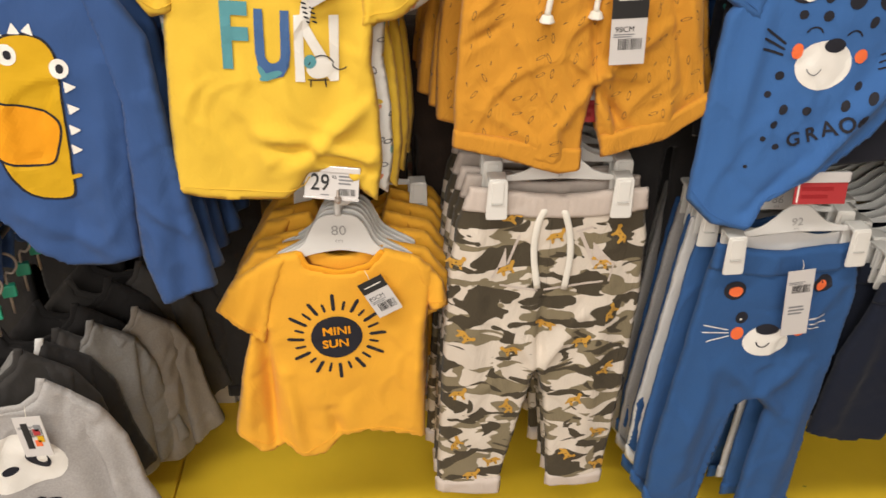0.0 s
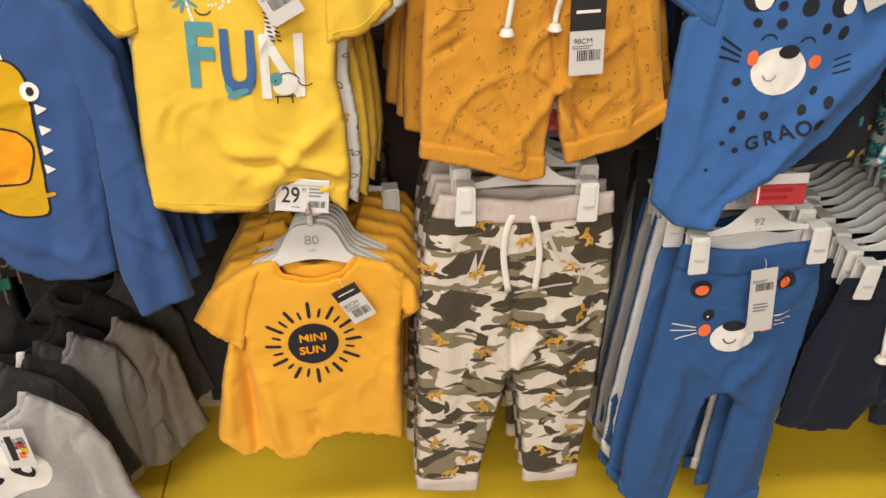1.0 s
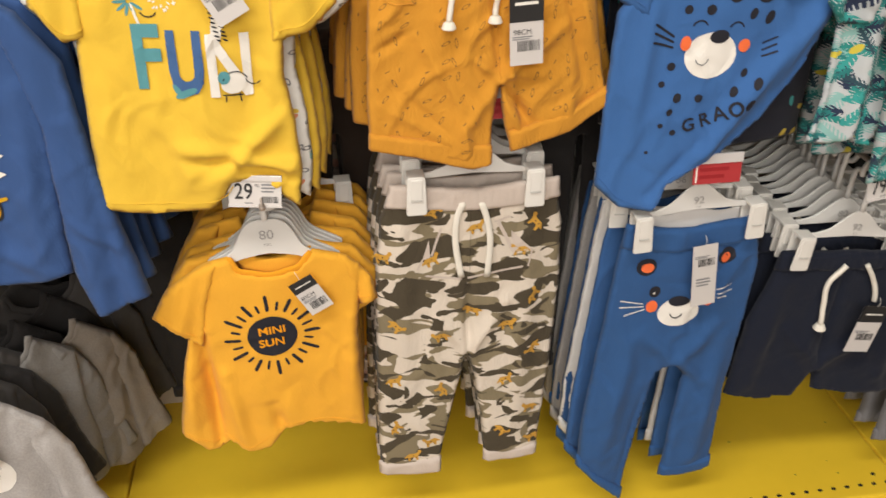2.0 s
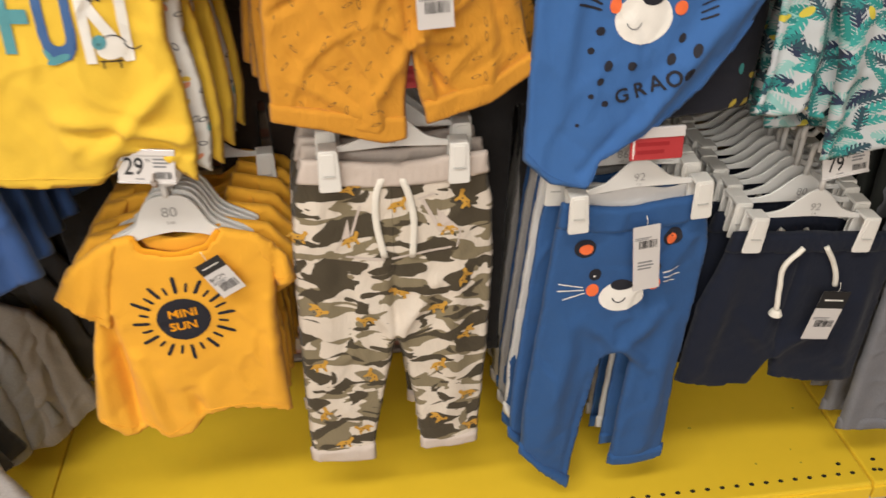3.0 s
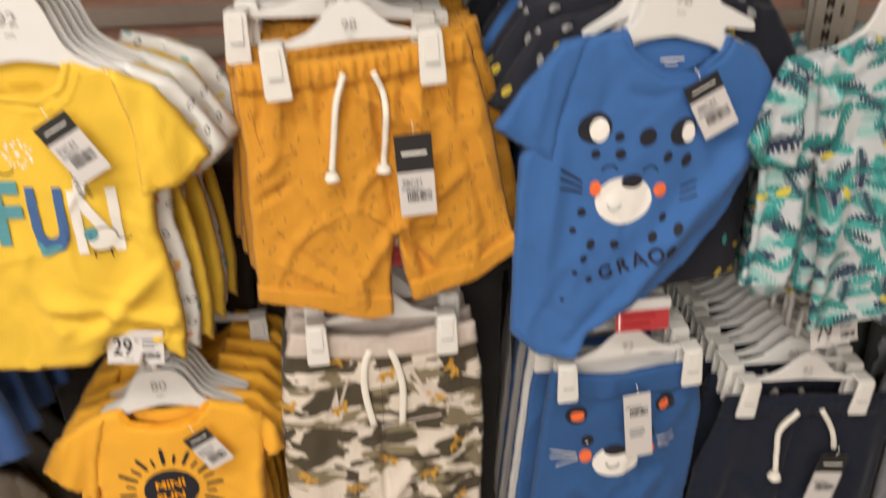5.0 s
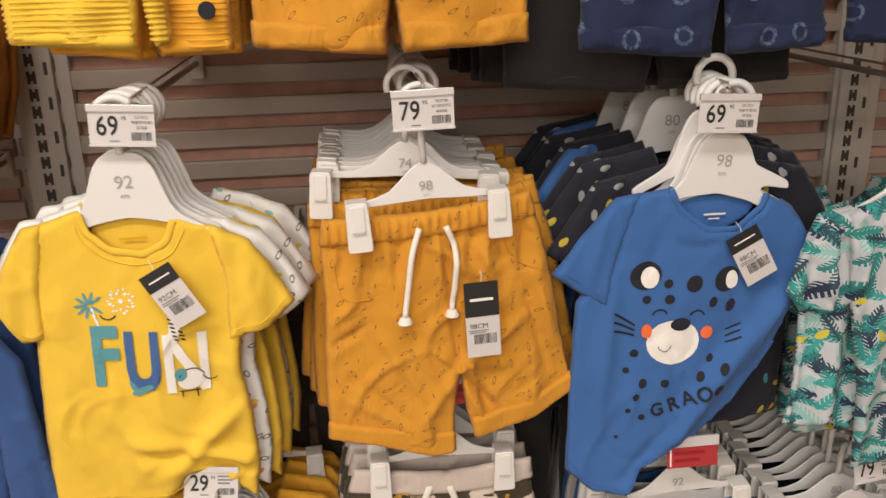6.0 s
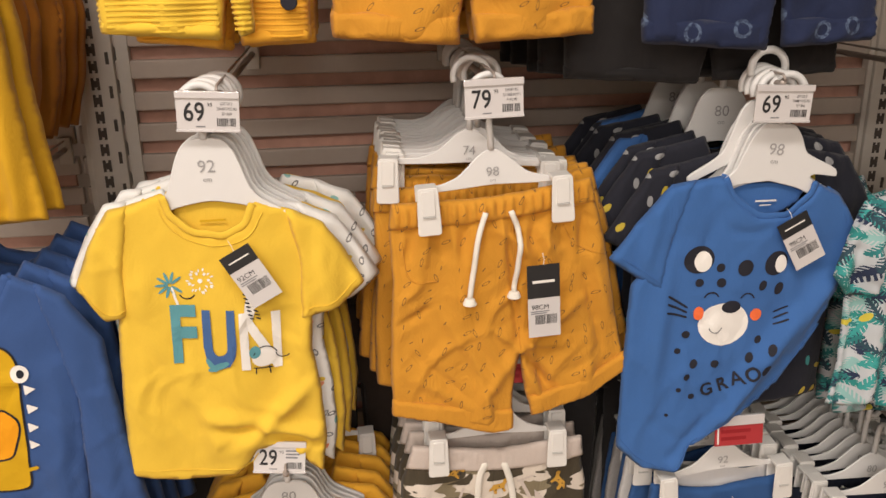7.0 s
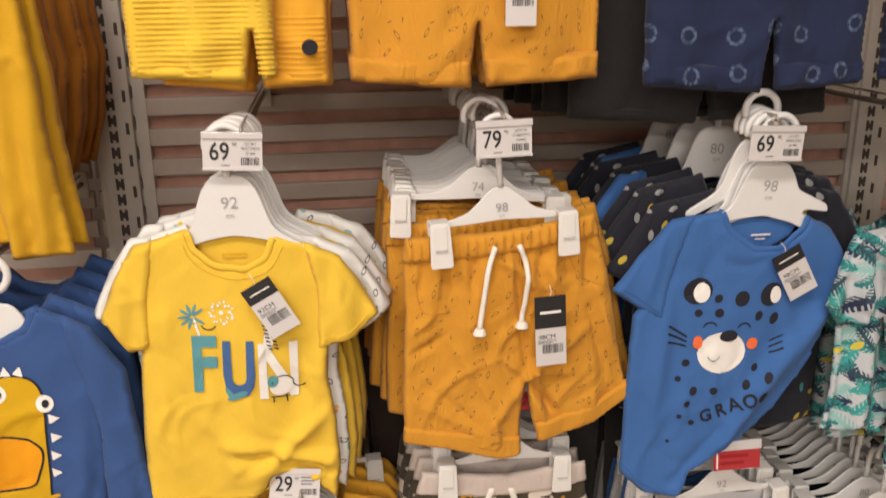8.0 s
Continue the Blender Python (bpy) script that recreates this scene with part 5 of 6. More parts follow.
# ---- navy shorts
NX, NY, NZ = 0.955, 1.120, 0.868
NAVY_PANELS = [
    ("body", [(0.819, 0.868), (0.955, 0.862), (1.106, 0.842), (1.122, 0.816), (1.127, 0.735), (1.124, 0.600), (1.127, 0.508), (1.030, 0.520), (0.947, 0.544), (0.936, 0.600), (0.905, 0.530), (0.830, 0.530), (0.770, 0.544), (0.784, 0.720), (0.812, 0.820)], 0.0,
     dict(thick=0.022, folds=((0.936, 0.61, 0.86, 0.7, 0.012, 0.0153), (0.936, 0.61, 1.03, 0.68, 0.012, 0.0153), (0.83, 0.8, 0.81, 0.58, 0.012, 0.017), (1.08, 0.78, 1.08, 0.57, 0.012, 0.017), (0.945, 0.85, 0.937, 0.62, -0.009, 0.0051)))),
    ("waistband", [(0.818, 0.873), (0.955, 0.866), (1.108, 0.846), (1.118, 0.806), (0.955, 0.824), (0.810, 0.832)], -0.004, dict(thick=0.020, drape=0.001, step=0.006,
     folds=tuple((0.825 + 0.014 * k, 0.868 - 0.001 * k, 0.823 + 0.014 * k, 0.83 - 0.001 * k, 0.003, 0.004) for k in range(20)))),
]
navy, nc = garment("shorts", (NX, NY, NZ), "navy cotton shorts with a white drawstring on a clip hanger", "shorts", "navy shorts stack", NAVY_PANELS, NAVY, 30, drape=0.004)
cord(navy, nc[0], [(0.933, 0.846), (0.909, 0.811), (0.910, 0.765), (0.914, 0.719)], NX, NZ, 0.0048, True, 0.010)
cord(navy, nc[0], [(0.976, 0.841), (0.998, 0.806), (1.008, 0.780), (1.012, 0.759)], NX, NZ, 0.0048, False, 0.010)
hang_tag((1.001, 1.074, 0.766), 8, 2, "", 0.050, 0.105, 0.34)
clip_hanger((NX - 0.008, NY + 0.002, NZ + 0.022), "92", 0.196, group="hangers of the navy shorts", tilt=5)
navy_hanger = clip_hanger((NX - 0.01, NY + 0.045, NZ + 0.026), "80", 0.205, -2, group="hangers of the navy shorts", tilt=3)
stack(navy_hanger, 13, NY + 0.075, 0.028, NX - 0.008, NZ + 0.028, 0.002, seed=71, wobble=2, drop=0.002, tilt=2)
stack(navy, 5, NY + 0.06, 0.055, NX, NZ - 0.002, 0.002, seed=72, wobble=3)
rail(0.947, 1.032, 1.085)
price_tag((0.940, 1.072, 1.040), "79", (), turn=4, lean=-6, tilt=-10, w=0.076, h=0.042)

# ---- leaf-print shirts
LX, LY, LZ = 0.950, 1.060, 1.470
leaf, _ = garment("shirt", (LX, LY, LZ), "white poplin shirt with a green and navy leaf print", "shirt", "leaf shirt stack", [
    ("body", [(0.830, 1.440), (0.890, 1.470), (0.950, 1.440), (1.010, 1.470), (1.100, 1.440), (1.155, 1.300), (1.160, 1.150), (1.130, 1.045), (1.060, 1.075), (1.020, 1.062), (1.004, 1.036), (0.971, 1.058), (0.925, 1.035), (0.885, 1.035), (0.880, 1.100), (0.872, 1.200),
              (0.850, 1.300)], -0.012, dict(thick=0.02, drape=0.018, waves=5.0, crease=0.006, folds=((0.89, 1.30, 0.885, 1.05, 0.02, 0.02), (1.00, 1.30, 1.01, 1.05, -0.02, 0.02)))),
    ("body", [(0.800, 1.435), (0.890, 1.455), (0.910, 1.300), (0.890, 1.090), (0.870, 1.090), (0.850, 1.110), (0.815, 1.095), (0.785, 1.102), (0.795, 1.180), (0.790, 1.290), (0.775, 1.350)], 0.012,
     dict(thick=0.02, drape=0.016, waves=4.0)),
    ("sleeve", [(0.880, 1.455), (0.820, 1.440), (0.775, 1.385), (0.758, 1.325), (0.785, 1.290), (0.850, 1.300), (0.880, 1.370)], -0.010, dict(thick=0.020, drape=0.012, crease=0.012, folds=tuple((0.775 + 0.02 * k, 1.40, 0.780 + 0.018 * k, 1.30, 0.012 * (-1) ** k, 0.008) for k in range(6)))),
], LEAVES, 33)
leaf_spare, _ = garment("shirt", (LX + 0.05, LY + 0.07, LZ - 0.06), "white poplin shirt with a green and navy leaf print", "shirt", "leaf shirt stack", tee_panels(0.33, 0.36), LEAVES, 34, drape=0.016, waves=6.0)
stack(leaf_spare, 4, LY + 0.13, 0.07, LX + 0.06, LZ - 0.07, 0.008, seed=81, wobble=8)
top_hanger((LX, LY + 0.004, LZ + 0.0), "", group="hangers of the leaf shirts")
rail(0.955, 1.606, 1.085)
price_tag((0.990, 1.07, 1.610), "79", ())

# ---- grey jeans and dark trousers beside the navy shorts
def jeans(place, label, material, length=0.50, w=0.24, turn=0.0, seed=40, group="jeans stack"):
    h = w / 2
    out = [(-h, 0.0), (h, 0.0), (h + 0.012, -0.10), (h + 0.010, -length), (0.02, -length), (0.006, -0.20), (-0.006, -0.20), (-0.02, -length), (-h - 0.010, -length), (-h - 0.012, -0.10)]
    zero = dict(x0=0.0, z0=0.0)
    g, c = garment("jeans", place, label, "trousers", group, [("body", out, 0.0, dict(zero, thick=0.020, folds=((0.0, -0.20, -0.07, -0.12, 0.006, 0.014), (0.07, -0.2, 0.06, -0.45, 0.008, 0.02)))),
        ("waistband", [(-h - 0.002, 0.004), (h + 0.002, 0.004), (h + 0.006, -0.034), (-h - 0.006, -0.034)], -0.003, dict(zero, thick=0.019)),
        ("cuff", [(-h - 0.014, -length + 0.032), (-0.016, -length + 0.032), (-0.016, -length - 0.002), (-h - 0.014, -length - 0.002)], -0.003, dict(zero, thick=0.016, roll=0.008, drape=0.001)),
        ("cuff", [(0.016, -length + 0.032), (h + 0.014, -length + 0.032), (h + 0.014, -length - 0.002), (0.016, -length - 0.002)], -0.003, dict(zero, thick=0.016, roll=0.008, drape=0.001))], material, seed, turn=turn)
    return g


grey_jeans = jeans((1.265, 1.110, 0.875), "faded grey denim jeans with rolled cuffs on a clip hanger", DENIM_GREY, 0.50, 0.25, -4)
clip_hanger((1.265, 1.112, 0.895), "", 0.196, -4, group="hangers of the jeans")
stack(grey_jeans, 4, 1.17, 0.07, 1.27, 0.875, 0.004, seed=91, wobble=4)
jeans((1.070, 1.400, 0.850), "faded grey denim jeans hanging behind the navy shorts", DENIM_GREY, 0.52, 0.24, 10, 41)
rail(1.265, 1.036, 1.10)
olive = fabric("dark_olive_cotton", (0.030, 0.032, 0.028))
dark_trousers = jeans((1.30, 1.22, 1.05), "dark olive cotton trousers hanging in a stack", olive, 0.42, 0.30, -8, 42, "dark trousers stack")
stack(dark_trousers, 4, 1.29, 0.07, 1.30, 1.05, 0.0, seed=92, wobble=6)
rail(1.30, 1.17, 1.18)

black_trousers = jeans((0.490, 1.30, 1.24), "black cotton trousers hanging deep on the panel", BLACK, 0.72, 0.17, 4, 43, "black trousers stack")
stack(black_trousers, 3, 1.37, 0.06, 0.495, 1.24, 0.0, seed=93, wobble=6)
rail(0.49, 1.36, 1.27)

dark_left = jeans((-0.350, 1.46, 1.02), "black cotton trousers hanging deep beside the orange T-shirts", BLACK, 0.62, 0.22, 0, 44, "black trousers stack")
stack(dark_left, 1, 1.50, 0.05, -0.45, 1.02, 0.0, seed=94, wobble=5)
rail(-0.35, 1.14, 1.43)

# Added dark brown trousers stand in for deep shade over the slats here.
brown = fabric("gap_shade_brown", (0.045, 0.031, 0.024))
shade_trousers = jeans((0.060, 1.46, 1.20), "added dark brown trousers standing in for deep shade beside the mustard shorts", brown, 0.66, 0.15, 3, 45, "dark trousers stack")
stack(shade_trousers, 1, 1.52, 0.05, 0.055, 1.20, 0.0, seed=95, wobble=4)
# Arm added only to carry these filler trousers.
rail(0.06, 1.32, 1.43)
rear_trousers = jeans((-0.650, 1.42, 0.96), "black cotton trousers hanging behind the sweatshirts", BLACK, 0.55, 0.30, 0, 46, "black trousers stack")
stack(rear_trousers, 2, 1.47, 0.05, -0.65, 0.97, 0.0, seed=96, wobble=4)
rail(-0.65, 1.08, 1.38)

# ---- blue sweatshirt
DX, DY, DZ = -0.460, 1.100, 1.372
DINO_PANELS = [
    ("body", [(-0.600, 1.325), (-0.530, 1.375), (-0.505, 1.350), (-0.460, 1.338), (-0.422, 1.356), (-0.402, 1.388), (-0.335, 1.352), (-0.333, 1.200), (-0.350, 0.958), (-0.400, 0.945), (-0.450, 0.946), (-0.495, 0.972), (-0.535, 1.020), (-0.578, 1.045), (-0.587, 1.200)], 0.0,
     dict(thick=0.018, folds=((-0.36, 1.25, -0.38, 1, 0.009, 0.0153), (-0.5, 1.04, -0.38, 0.97, 0.0075, 0.0136)))),
    ("sleeve", [(-0.375, 1.375), (-0.335, 1.352), (-0.296, 1.285), (-0.284, 1.140), (-0.247, 0.902), (-0.331, 0.873), (-0.350, 0.960), (-0.342, 1.200)], -0.010, dict(thick=0.020, folds=((-0.31, 1.2, -0.3, 0.95, 0.009, 0.0136), (-0.33, 1.05, -0.28, 1, 0.0075, 0.0085)))),
    ("sleeve", [(-0.545, 1.363), (-0.600, 1.325), (-0.627, 1.260), (-0.636, 1.140), (-0.673, 0.902), (-0.589, 0.873), (-0.570, 0.960), (-0.578, 1.200)], -0.010, dict(thick=0.020)),
    back_neck([(-0.530, 1.375), (-0.460, 1.366), (-0.402, 1.387), (-0.418, 1.344), (-0.460, 1.322), (-0.510, 1.338)]),
]
dino, dc = garment("sweatshirt", (DX, DY, DZ), "blue long-sleeved sweatshirt with a yellow and white printed shape", "sweatshirt", "blue sweatshirt stack", DINO_PANELS, BLUE_SWEAT, 45, drape=0.005)
collar(dino, [(-0.530, 1.372), (-0.504, 1.350), (-0.460, 1.339), (-0.422, 1.356), (-0.403, 1.386)], dc[0], DX, DZ, BLUE_SWEAT, 0.008)
shapes = [("yellow_patch", soft([(-0.510, 1.160), (-0.500, 1.250), (-0.475, 1.283), (-0.431, 1.287), (-0.411, 1.262), (-0.413, 1.202), (-0.420, 1.105), (-0.430, 1.062), (-0.486, 1.078)]), OCHRE_INK, 1),
          ("yellow_edge", soft([(-0.513, 1.158), (-0.503, 1.252), (-0.477, 1.286), (-0.430, 1.290), (-0.408, 1.263), (-0.410, 1.202), (-0.417, 1.105), (-0.427, 1.059), (-0.489, 1.075)]), INK, 0),
          ("pocket_patch", soft([(-0.515, 1.200), (-0.470, 1.196), (-0.424, 1.176), (-0.432, 1.135), (-0.450, 1.113), (-0.510, 1.128)]), AMBER_INK, 3), ("pocket_edge", soft([(-0.518, 1.203), (-0.470, 1.199), (-0.421, 1.178), (-0.429, 1.134), (-0.449, 1.110), (-0.513, 1.125)]), INK, 2),
          ("round_patch", oval(-0.407, 1.247, 0.012, 0.013), WHITE_INK, 2), ("round_patch", oval(-0.406, 1.247, 0.005, 0.006), INK, 3),
          ("round_patch", oval(-0.470, 1.264, 0.013, 0.014), WHITE_INK, 2), ("round_patch", oval(-0.468, 1.264, 0.005, 0.006), INK, 3),
          ("foot_patch", stroke(-0.428, 1.090, -0.408, 1.097, 0.006), OCHRE_INK, 1), ("foot_patch", stroke(-0.486, 1.112, -0.493, 1.122, 0.006), OCHRE_INK, 1)]
for x, z, a in ((-0.455, 1.290, 90), (-0.438, 1.291, 70), (-0.405, 1.222, 0), (-0.406, 1.192, 0), (-0.409, 1.163, 0), (-0.412, 1.135, 0), (-0.476, 1.286, 110)):
    c, s = math.cos(radians(a)), math.sin(radians(a))
    shapes.append(("spike", [(x - 0.008 * s, z + 0.008 * c), (x + 0.008 * s, z - 0.008 * c), (x + 0.015 * c, z + 0.015 * s)], WHITE_INK, 1))
prints(dino, dc[0], shapes, DX, DZ)
stack(garment("sweatshirt", (DX + 0.006, DY + 0.06, DZ), "plain blue sweatshirt on a hanger", "sweatshirt", "blue sweatshirt stack", DINO_PANELS[:3], BLUE_SWEAT, 46)[0], 3, DY + 0.12, 0.06, DX + 0.01, DZ, 0.006, seed=101, wobble=4)
top_hanger((DX, DY + 0.004, DZ - 0.058), "", group="hangers of the sweatshirts")
rail(-0.460, 1.452, 1.10)

# ---- grey and black sweatshirts
def sweatshirt(place, label, material, turn=0.0, seed=50, w=0.27, l=0.36, droop=0.05, trim=None):
    g, c = garment("sweatshirt", place, label, "sweatshirt", "grey sweatshirt stack", tee_panels(w, l, 0.33, long=True, droop=droop), material, seed, turn=turn, thick=0.020, drape=0.013, waves=5.0, crease=0.005)
    collar(g, [(-0.062, 0.0), (-0.05, -0.030), (-0.02, -0.047), (0.02, -0.047), (0.05, -0.030), (0.062, 0.0)], c[0], 0, 0, trim or material, 0.008)
    return g, c


panda, pa = sweatshirt((-0.578, 1.045, 0.776), "light grey marl sweatshirt with a white printed patch", GREY, 10, 50)
prints(panda, pa[0], [("white_patch", oval(-0.002, -0.152, 0.076, 0.055), WHITE_INK, 0), ("dark_patch", oval(0.030, -0.147, 0.018, 0.022, 30), INK, 1), ("dark_patch", oval(0.037, -0.143, 0.008, 0.010), WHITE_INK, 2), ("dark_patch", oval(-0.014, -0.164, 0.012, 0.008), INK, 1),
                     ("dark_patch", oval(-0.046, -0.143, 0.016, 0.022, -20), INK, 1)] + [("stripe_print", stroke(-0.06 + 0.03 * k, -0.240 - 0.006 * k, -0.015 + 0.03 * k, -0.233 - 0.008 * k, 0.016), INK, 0) for k in range(4)], 0, 0)
t = hang_tag((-0.535, 1.015, 0.735), -4, 0, "", 0.042, 0.078, 0.0, "white card tag with dark writing and coloured shapes")
part("writing", boxed(-0.012, -0.002, -0.0019, -0.0012, -0.062, -0.012), BLACK_CARD, t)
for x, z, m in ((0.008, -0.030, RED_CARD), (0.011, -0.044, OCHRE_INK), (0.006, -0.052, CORAL_INK), (0.011, -0.022, GREY_INK)):
    part("colour_patch", boxed(x - 0.005, x + 0.005, -0.0019, -0.0012, z - 0.006, z + 0.006, 0.0003), m, t)
TAUPE = fabric("taupe_marl", (0.22, 0.195, 0.17), grain=0.35, weave=320.0)
for k, (x, y, z, m, a, what, trim) in enumerate(((-0.628, 1.095, 0.785, CHARCOAL, 24, "charcoal", None), (-0.604, 1.120, 0.780, BLACK, 32, "black", WHITE_CLOTH), (-0.585, 1.146, 0.778, CHARCOAL, 38, "charcoal", None),
                                                 (-0.540, 1.176, 0.770, GREY_DARK, 40, "mid grey marl", GREY_DARK), (-0.575, 1.215, 0.782, BLACK, 36, "black", None), (-0.488, 1.250, 0.748, TAUPE, 38, "taupe marl", None),
                                                 (-0.540, 1.290, 0.786, BLACK, 34, "black", None), (-0.500, 1.345, 0.790, CHARCOAL, 28, "charcoal", None), (-0.480, 1.400, 0.800, BLACK, 20, "black", None))):
    sweatshirt((x, y, z), what + " sweatshirt hanging in a crowded stack", m, a, 51 + k, trim=trim)
for k in range(6):
    h = thing("wire_hanger", (-0.600 + 0.006 * k, 1.075 + 0.05 * k, 0.815 + 0.010 * k), "chromed wire hanger with a green size bead", "hanger", "wire hangers", turn=(0, 0, 18))
    part("hook", tubed(bend([(0, 0, -0.02), (0, 0, 0.05)] + [(0.02 * math.cos(radians(a)), 0, 0.07 + 0.02 * math.sin(radians(a))) for a in range(-60, 200, 25)], 3), 0.0022, 6), STEEL, h, smooth=True)
    part("bead", boxed(-0.011, 0.011, -0.006, 0.006, 0.012, 0.034, 0.003), GREEN_DOT, h, "green plastic size bead")
rail(-0.580, 0.955, 1.02)

# ---- upper row
def short_piece(place, label, material, w, length, gap, group, seed, leg=0.10, cuff=None, y=0.0):
    h = w / 2
    out = [(-h, 0.0), (h, 0.0), (h + 0.015, -length * 0.6), (h + 0.012, -length), (gap + 0.012, -length - 0.006), (gap, -length + leg), (gap - 0.012, -length - 0.010), (-h - 0.012, -length + 0.004), (-h - 0.015, -length * 0.6)]
    zero = dict(x0=0.0, z0=0.0)
    panels = [("body", out, 0.0, dict(zero, thick=0.020, folds=((gap, -length + leg, -0.06, -length + 0.02, 0.006, 0.014), (gap, -length + leg, 0.10, -length + 0.04, 0.006, 0.014))))]
    panels.append(("waistband", [(-h - 0.002, 0.005), (h + 0.002, 0.005), (h + 0.006, -0.036), (-h - 0.006, -0.036)], -0.003, dict(zero, thick=0.020, drape=0.001)))
    panels += [("hem", [(-h - 0.014, -length + 0.022), (gap - 0.010, -length + 0.012), (gap - 0.010, -length - 0.008), (-h - 0.013, -length + 0.002)], -0.002, dict(zero, thick=0.020, drape=0.001)),
               ("hem", [(gap + 0.010, -length + 0.014), (h + 0.013, -length + 0.020), (h + 0.013, -length - 0.001), (gap + 0.010, -length - 0.006)], -0.002, dict(zero, thick=0.020, drape=0.001))] if not cuff else []
    if cuff:
        panels += [("cuff", [(-h - 0.016, -length + 0.036), (gap - 0.009, -length + 0.028), (gap - 0.009, -length - 0.012), (-h - 0.015, -length + 0.002)], -0.004, dict(zero, thick=0.023, material=cuff)),
                   ("cuff", [(gap + 0.009, -length + 0.030), (h + 0.015, -length + 0.036), (h + 0.015, -length - 0.002), (gap + 0.010, -length - 0.009)], -0.004, dict(zero, thick=0.023, material=cuff))]
    return garment("shorts", place, label, "shorts", group, panels, material, seed)


rib, rc = short_piece((-0.148, 1.115, 2.00), "bright yellow shorts with a ribbed hem", YELLOW, 0.165, 0.308, 0.064, "upper yellow shorts", 70, 0.06)
for k in range(22):
    z = -0.304 + 0.0068 * k
    for x0, x1 in ((-0.093, 0.052), (0.070, 0.092)) if k < 9 else ((-0.093, 0.092),):
        line = [(x0 + (x1 - x0) * i / 12, z) for i in range(13)]
        y = rc[0].front(line)
        part("rib", tubed([(p[0], q + 0.0010, p[1]) for p, q in zip(line, y)], 0.0024, 6), YELLOW, rib, smooth=True)
amber_short, ac = short_piece((-0.095, 1.150, 1.99), "plain amber cotton shorts behind the yellow pair", AMBER, 0.20, 0.312, 0.01, "upper amber shorts", 71, 0.08)
bm = bmesh.new()
bmesh.ops.create_cone(bm, cap_ends=True, segments=16, radius1=0.011, radius2=0.010, depth=0.004, matrix=Matrix.Translation((0.087, -0.03, -0.262)) @ Matrix.Rotation(radians(90), 4, "X"))
part("button", bm, INK, amber_short, "dark metal button")
for k in range(12):
    z = -0.306 + 0.0075 * k
    for x0, x1 in ((-0.108, -0.004), (0.022, 0.108)):
        line = [(x0 + (x1 - x0) * i / 10, z) for i in range(11)]
        y = ac[0].front(line)
        part("rib", tubed([(p[0], q + 0.0012, p[1]) for p, q in zip(line, y)], 0.0024, 6), AMBER, amber_short, smooth=True)
stack(amber_short, 4, 1.21, 0.07, -0.09, 1.985, 0.0, seed=111, wobble=3)
mus, _ = short_piece((0.220, 1.110, 1.98), "mustard shorts with tiny dark dashes and rolled cuffs", MUSTARD, 0.320, 0.300, 0.0, "upper mustard shorts", 72, 0.08, MUSTARD_PLAIN)
stack(mus, 5, 1.165, 0.06, 0.222, 1.978, 0.002, seed=112, wobble=3)
hang_tag((0.272, 1.075, 1.865), 0, 0, "98CM", 0.042, 0.112, 0.4)
nav, _ = short_piece((0.625, 1.100, 1.965), "navy shorts with faded ring print", NAVY_RING, 0.305, 0.302, 0.018, "upper navy shorts", 73, 0.09, NAVY_RING)
blk, _ = short_piece((0.590, 1.190, 1.95), "black shorts hanging behind the navy pair", BLACK, 0.40, 0.345, 0.0, "upper black shorts", 74, 0.05)
stack(blk, 4, 1.25, 0.08, 0.575, 1.945, -0.008, seed=113, wobble=5)
nav2, _ = short_piece((1.02, 1.13, 1.97), "navy shorts with faded ring print on the next arm", NAVY_RING, 0.33, 0.31, 0.0, "upper navy shorts", 75, 0.09)
for x in (-0.12, 0.22, 0.61, 1.02):
    rail(x, 2.14, 1.09)
for x, y, z, n in ((-0.148, 1.118, 2.02, 2), (-0.095, 1.153, 2.01, 5), (0.220, 1.113, 2.0, 6), (0.625, 1.103, 1.985, 1), (0.590, 1.193, 1.97, 5), (1.02, 1.133, 1.99, 1)):
    h = clip_hanger((x, y, z), "", 0.13 if n == 2 else 0.2, group="hangers of the upper row")
    if n > 1:
        stack(h, n - 1, y + 0.06, 0.06, x, z, 0.0, seed=int(x * 100) + 300, wobble=2)

# ---- long yellow and rust tops
yl, _ = garment("long_sleeved_top", (-0.520, 1.140, 1.93), "yellow long-sleeved cotton top hanging on the upper arm", "top", "long yellow tops", [
    ("body", [(-0.668, 1.90), (-0.588, 1.93), (-0.528, 1.89), (-0.468, 1.93), (-0.403, 1.90), (-0.408, 1.76), (-0.413, 1.47), (-0.538, 1.46), (-0.658, 1.47), (-0.653, 1.75)], 0.0, dict(thick=0.02)),
    ("sleeve", [(-0.448, 1.925), (-0.403, 1.90), (-0.378, 1.80), (-0.368, 1.70), (-0.366, 1.60), (-0.352, 1.447), (-0.436, 1.445), (-0.445, 1.55), (-0.433, 1.75)], -0.008, dict(thick=0.020, folds=((-0.40, 1.70, -0.38, 1.48, 0.007, 0.014),)))], GOLD, 80)
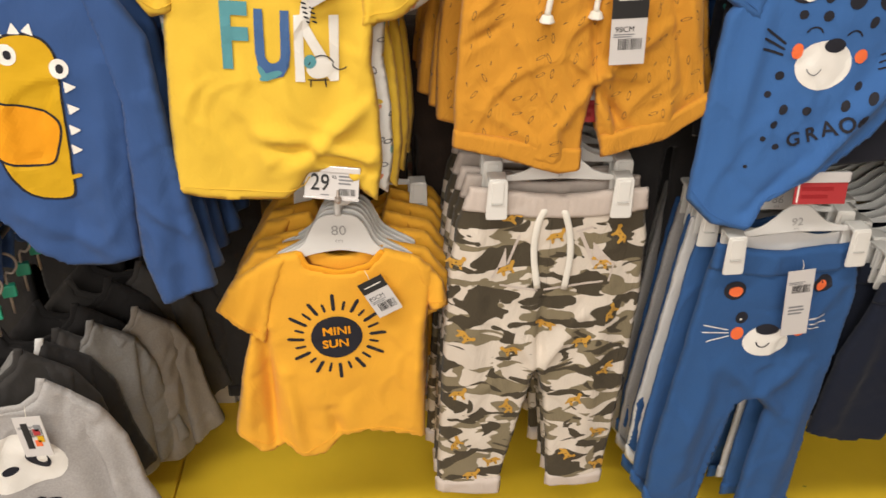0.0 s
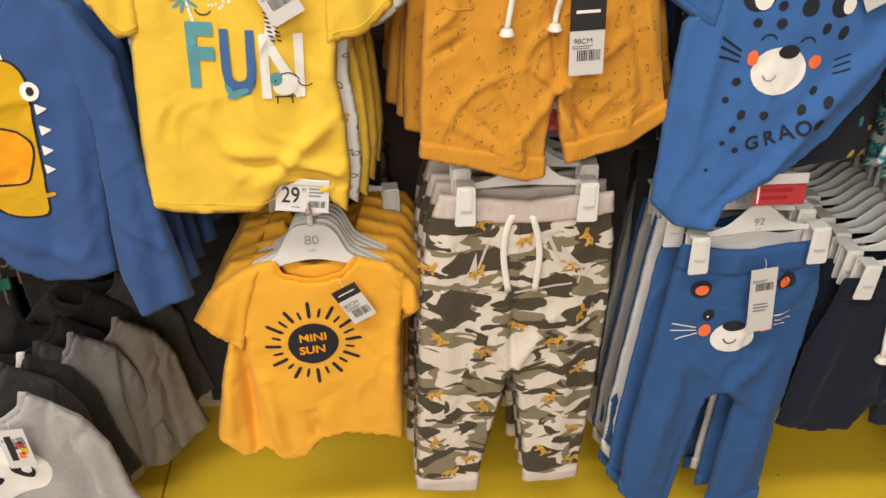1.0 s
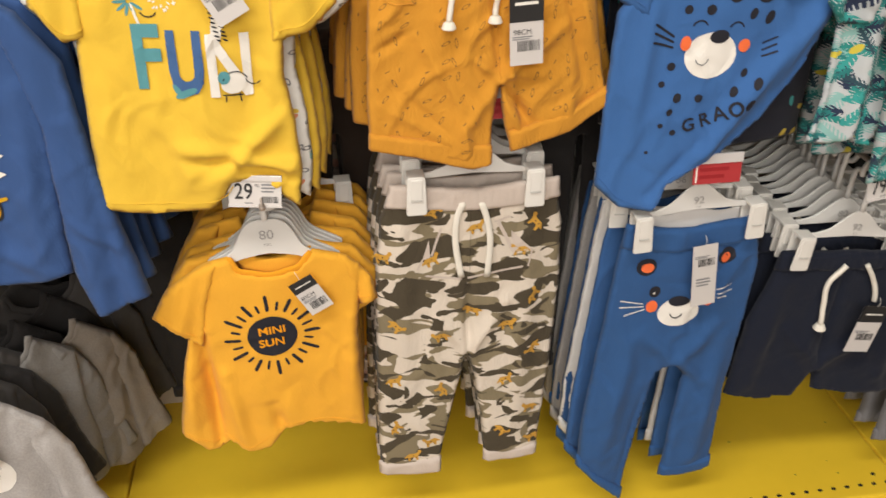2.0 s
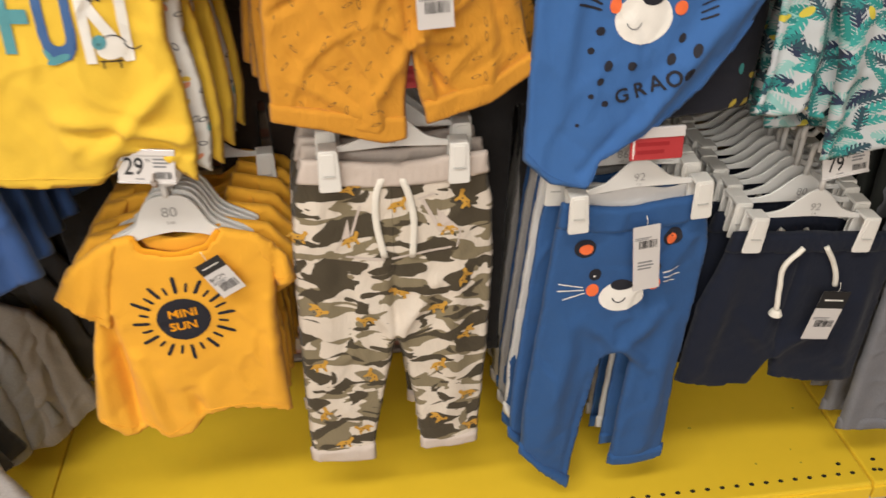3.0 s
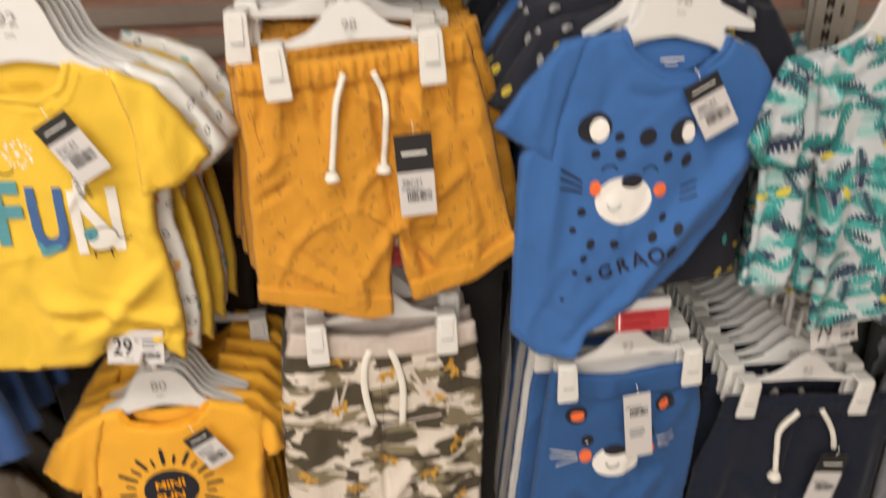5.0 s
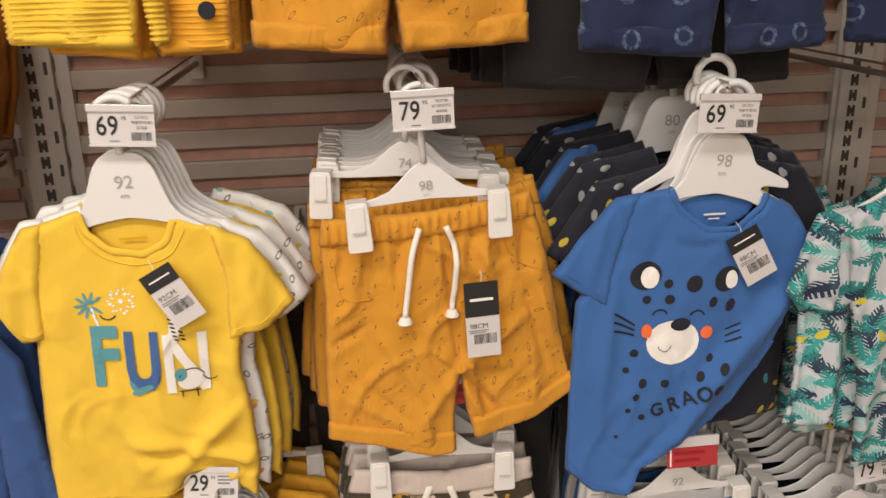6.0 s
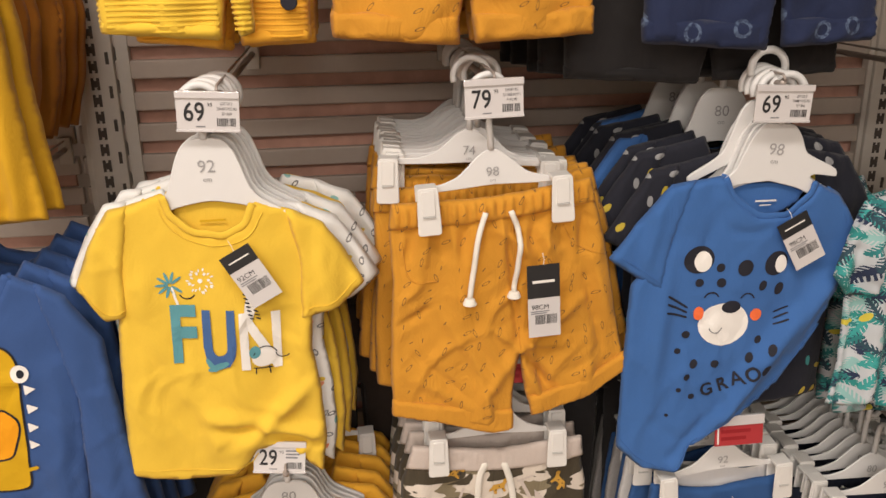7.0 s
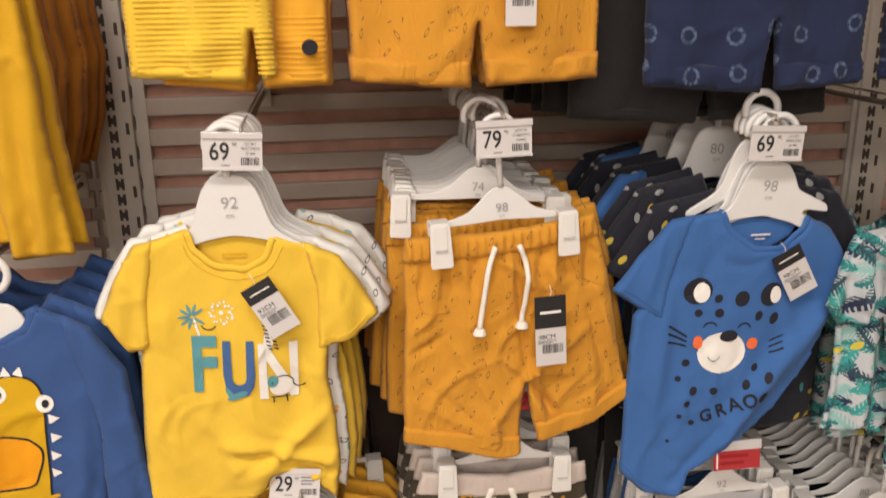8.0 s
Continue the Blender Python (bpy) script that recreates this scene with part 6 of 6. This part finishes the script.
rust_top, _ = garment("long_sleeved_top", (-0.552, 1.22, 1.93), "rust brown long-sleeved top hanging in the stack", "top", "long rust tops", [
    ("body", [(-0.692, 1.90), (-0.612, 1.93), (-0.552, 1.89), (-0.492, 1.93), (-0.417, 1.90), (-0.422, 1.76), (-0.437, 1.53), (-0.562, 1.52), (-0.682, 1.53), (-0.677, 1.75)], 0.0, dict(thick=0.02, drape=0.01)),
    ("sleeve", [(-0.462, 1.925), (-0.417, 1.90), (-0.392, 1.80), (-0.384, 1.70), (-0.397, 1.60), (-0.422, 1.515), (-0.472, 1.525), (-0.482, 1.60), (-0.452, 1.75)], -0.006, dict(thick=0.020, folds=((-0.432, 1.75, -0.442, 1.53, 0.012, 0.012),)))], RUST, 81)
stack(rust_top, 6, 1.265, 0.048, -0.545, 1.93, 0.004, seed=121, wobble=8)
stack(yl, 1, 1.18, 0.05, -0.515, 1.93, 0.0, seed=122)
for k in range(8):
    top_hanger((-0.52 + 0.006 * k, 1.144 + 0.055 * k, 1.935), "", group="hangers of the long tops")
rail(-0.55, 2.072, 1.10)

# ---------------------------------------------------------------- pieces of the setting
SLAT = bpy.data.meshes.new("slat")
bm = boxed(0.0, 1.645, 0.0, 0.016, 0.0, 0.034, bevel=0.003)
bm.to_mesh(SLAT)
bm.free()
SLAT.materials.append(PANEL_PAINT)
for p in [o for o in scene.objects if o.name.startswith("back_panel")]:
    for k in range(36):
        s = new("slat", SLAT)
        s.parent = p
        s.location = (0.002, 0.0, 0.171 + 0.0585 * k)

SLOT = bpy.data.meshes.new("slot")
bm = bmesh.new()
box(bm, -0.0075, -0.0025, -0.0012, 0.001, -0.011, 0.011)
box(bm, 0.0025, 0.0075, -0.0012, 0.001, -0.011, 0.011)
box(bm, -0.0025, 0.0025, -0.0012, 0.001, -0.006, 0.006)
bm.to_mesh(SLOT)
bm.free()
SLOT.materials.append(SLOT_DARK)
NARROW = bpy.data.meshes.new("narrow_slot")
bm = boxed(-0.003, 0.003, -0.0012, 0.001, -0.011, 0.011)
bm.to_mesh(NARROW)
bm.free()
NARROW.materials.append(SLOT_DARK)
for u in uprights:
    for k in range(44):
        s = new("slot", SLOT)
        s.parent, s.location = u, (-0.004, -0.0006, 0.93 + 0.0305 * k)
        if k % 2 == 0:
            s = new("slot", NARROW)
            s.parent, s.location = u, (0.022, -0.0006, 0.945 + 0.0305 * k)

SCUFF = solid("shelf_scuff", (0.45, 0.33, 0.03), 0.6, bump=0.0)
for s, n in zip(shelves, (1, 5, 2)):
    rng = random.Random(n)
    for _ in range(5):
        x, y, r = rng.uniform(0.9, 1.6), rng.uniform(0.05, 0.25), rng.uniform(0.0015, 0.003)
        bm = bmesh.new()
        bmesh.ops.create_circle(bm, cap_ends=True, segments=7, radius=r)
        for v in bm.verts:
            v.co.x *= rng.uniform(0.8, 1.8)
        bmesh.ops.solidify(bm, geom=bm.faces[:], thickness=0.0006)
        q = part("scuff", bm, SCUFF, s)
        q.location = (x, y, SHELF_TOP + 0.0005)

PUNCH = bpy.data.meshes.new("perforation")
bm = bmesh.new()
bmesh.ops.create_circle(bm, cap_ends=True, segments=10, radius=0.0055)
for v in bm.verts:
    v.co.y *= 0.75
bmesh.ops.solidify(bm, geom=bm.faces[:], thickness=0.001)
bm.to_mesh(PUNCH)
bm.free()
PUNCH.materials.append(HOLE)
for s, (x0, x1) in zip(shelves, BAYS):
    w = x1 - x0
    for k in range(int((w - 0.03) / 0.0312) + 1):
        q = new("perforation", PUNCH)
        q.parent, q.location = s, (w - 0.028 - 0.0312 * k, 0.032, SHELF_TOP + 0.0006)
    for x, y in ((w - 0.045, 0.058), (0.03, 0.060), (0.018, 0.034)):
        q = new("perforation", PUNCH)
        q.parent, q.location = s, (x, y, SHELF_TOP + 0.0006)
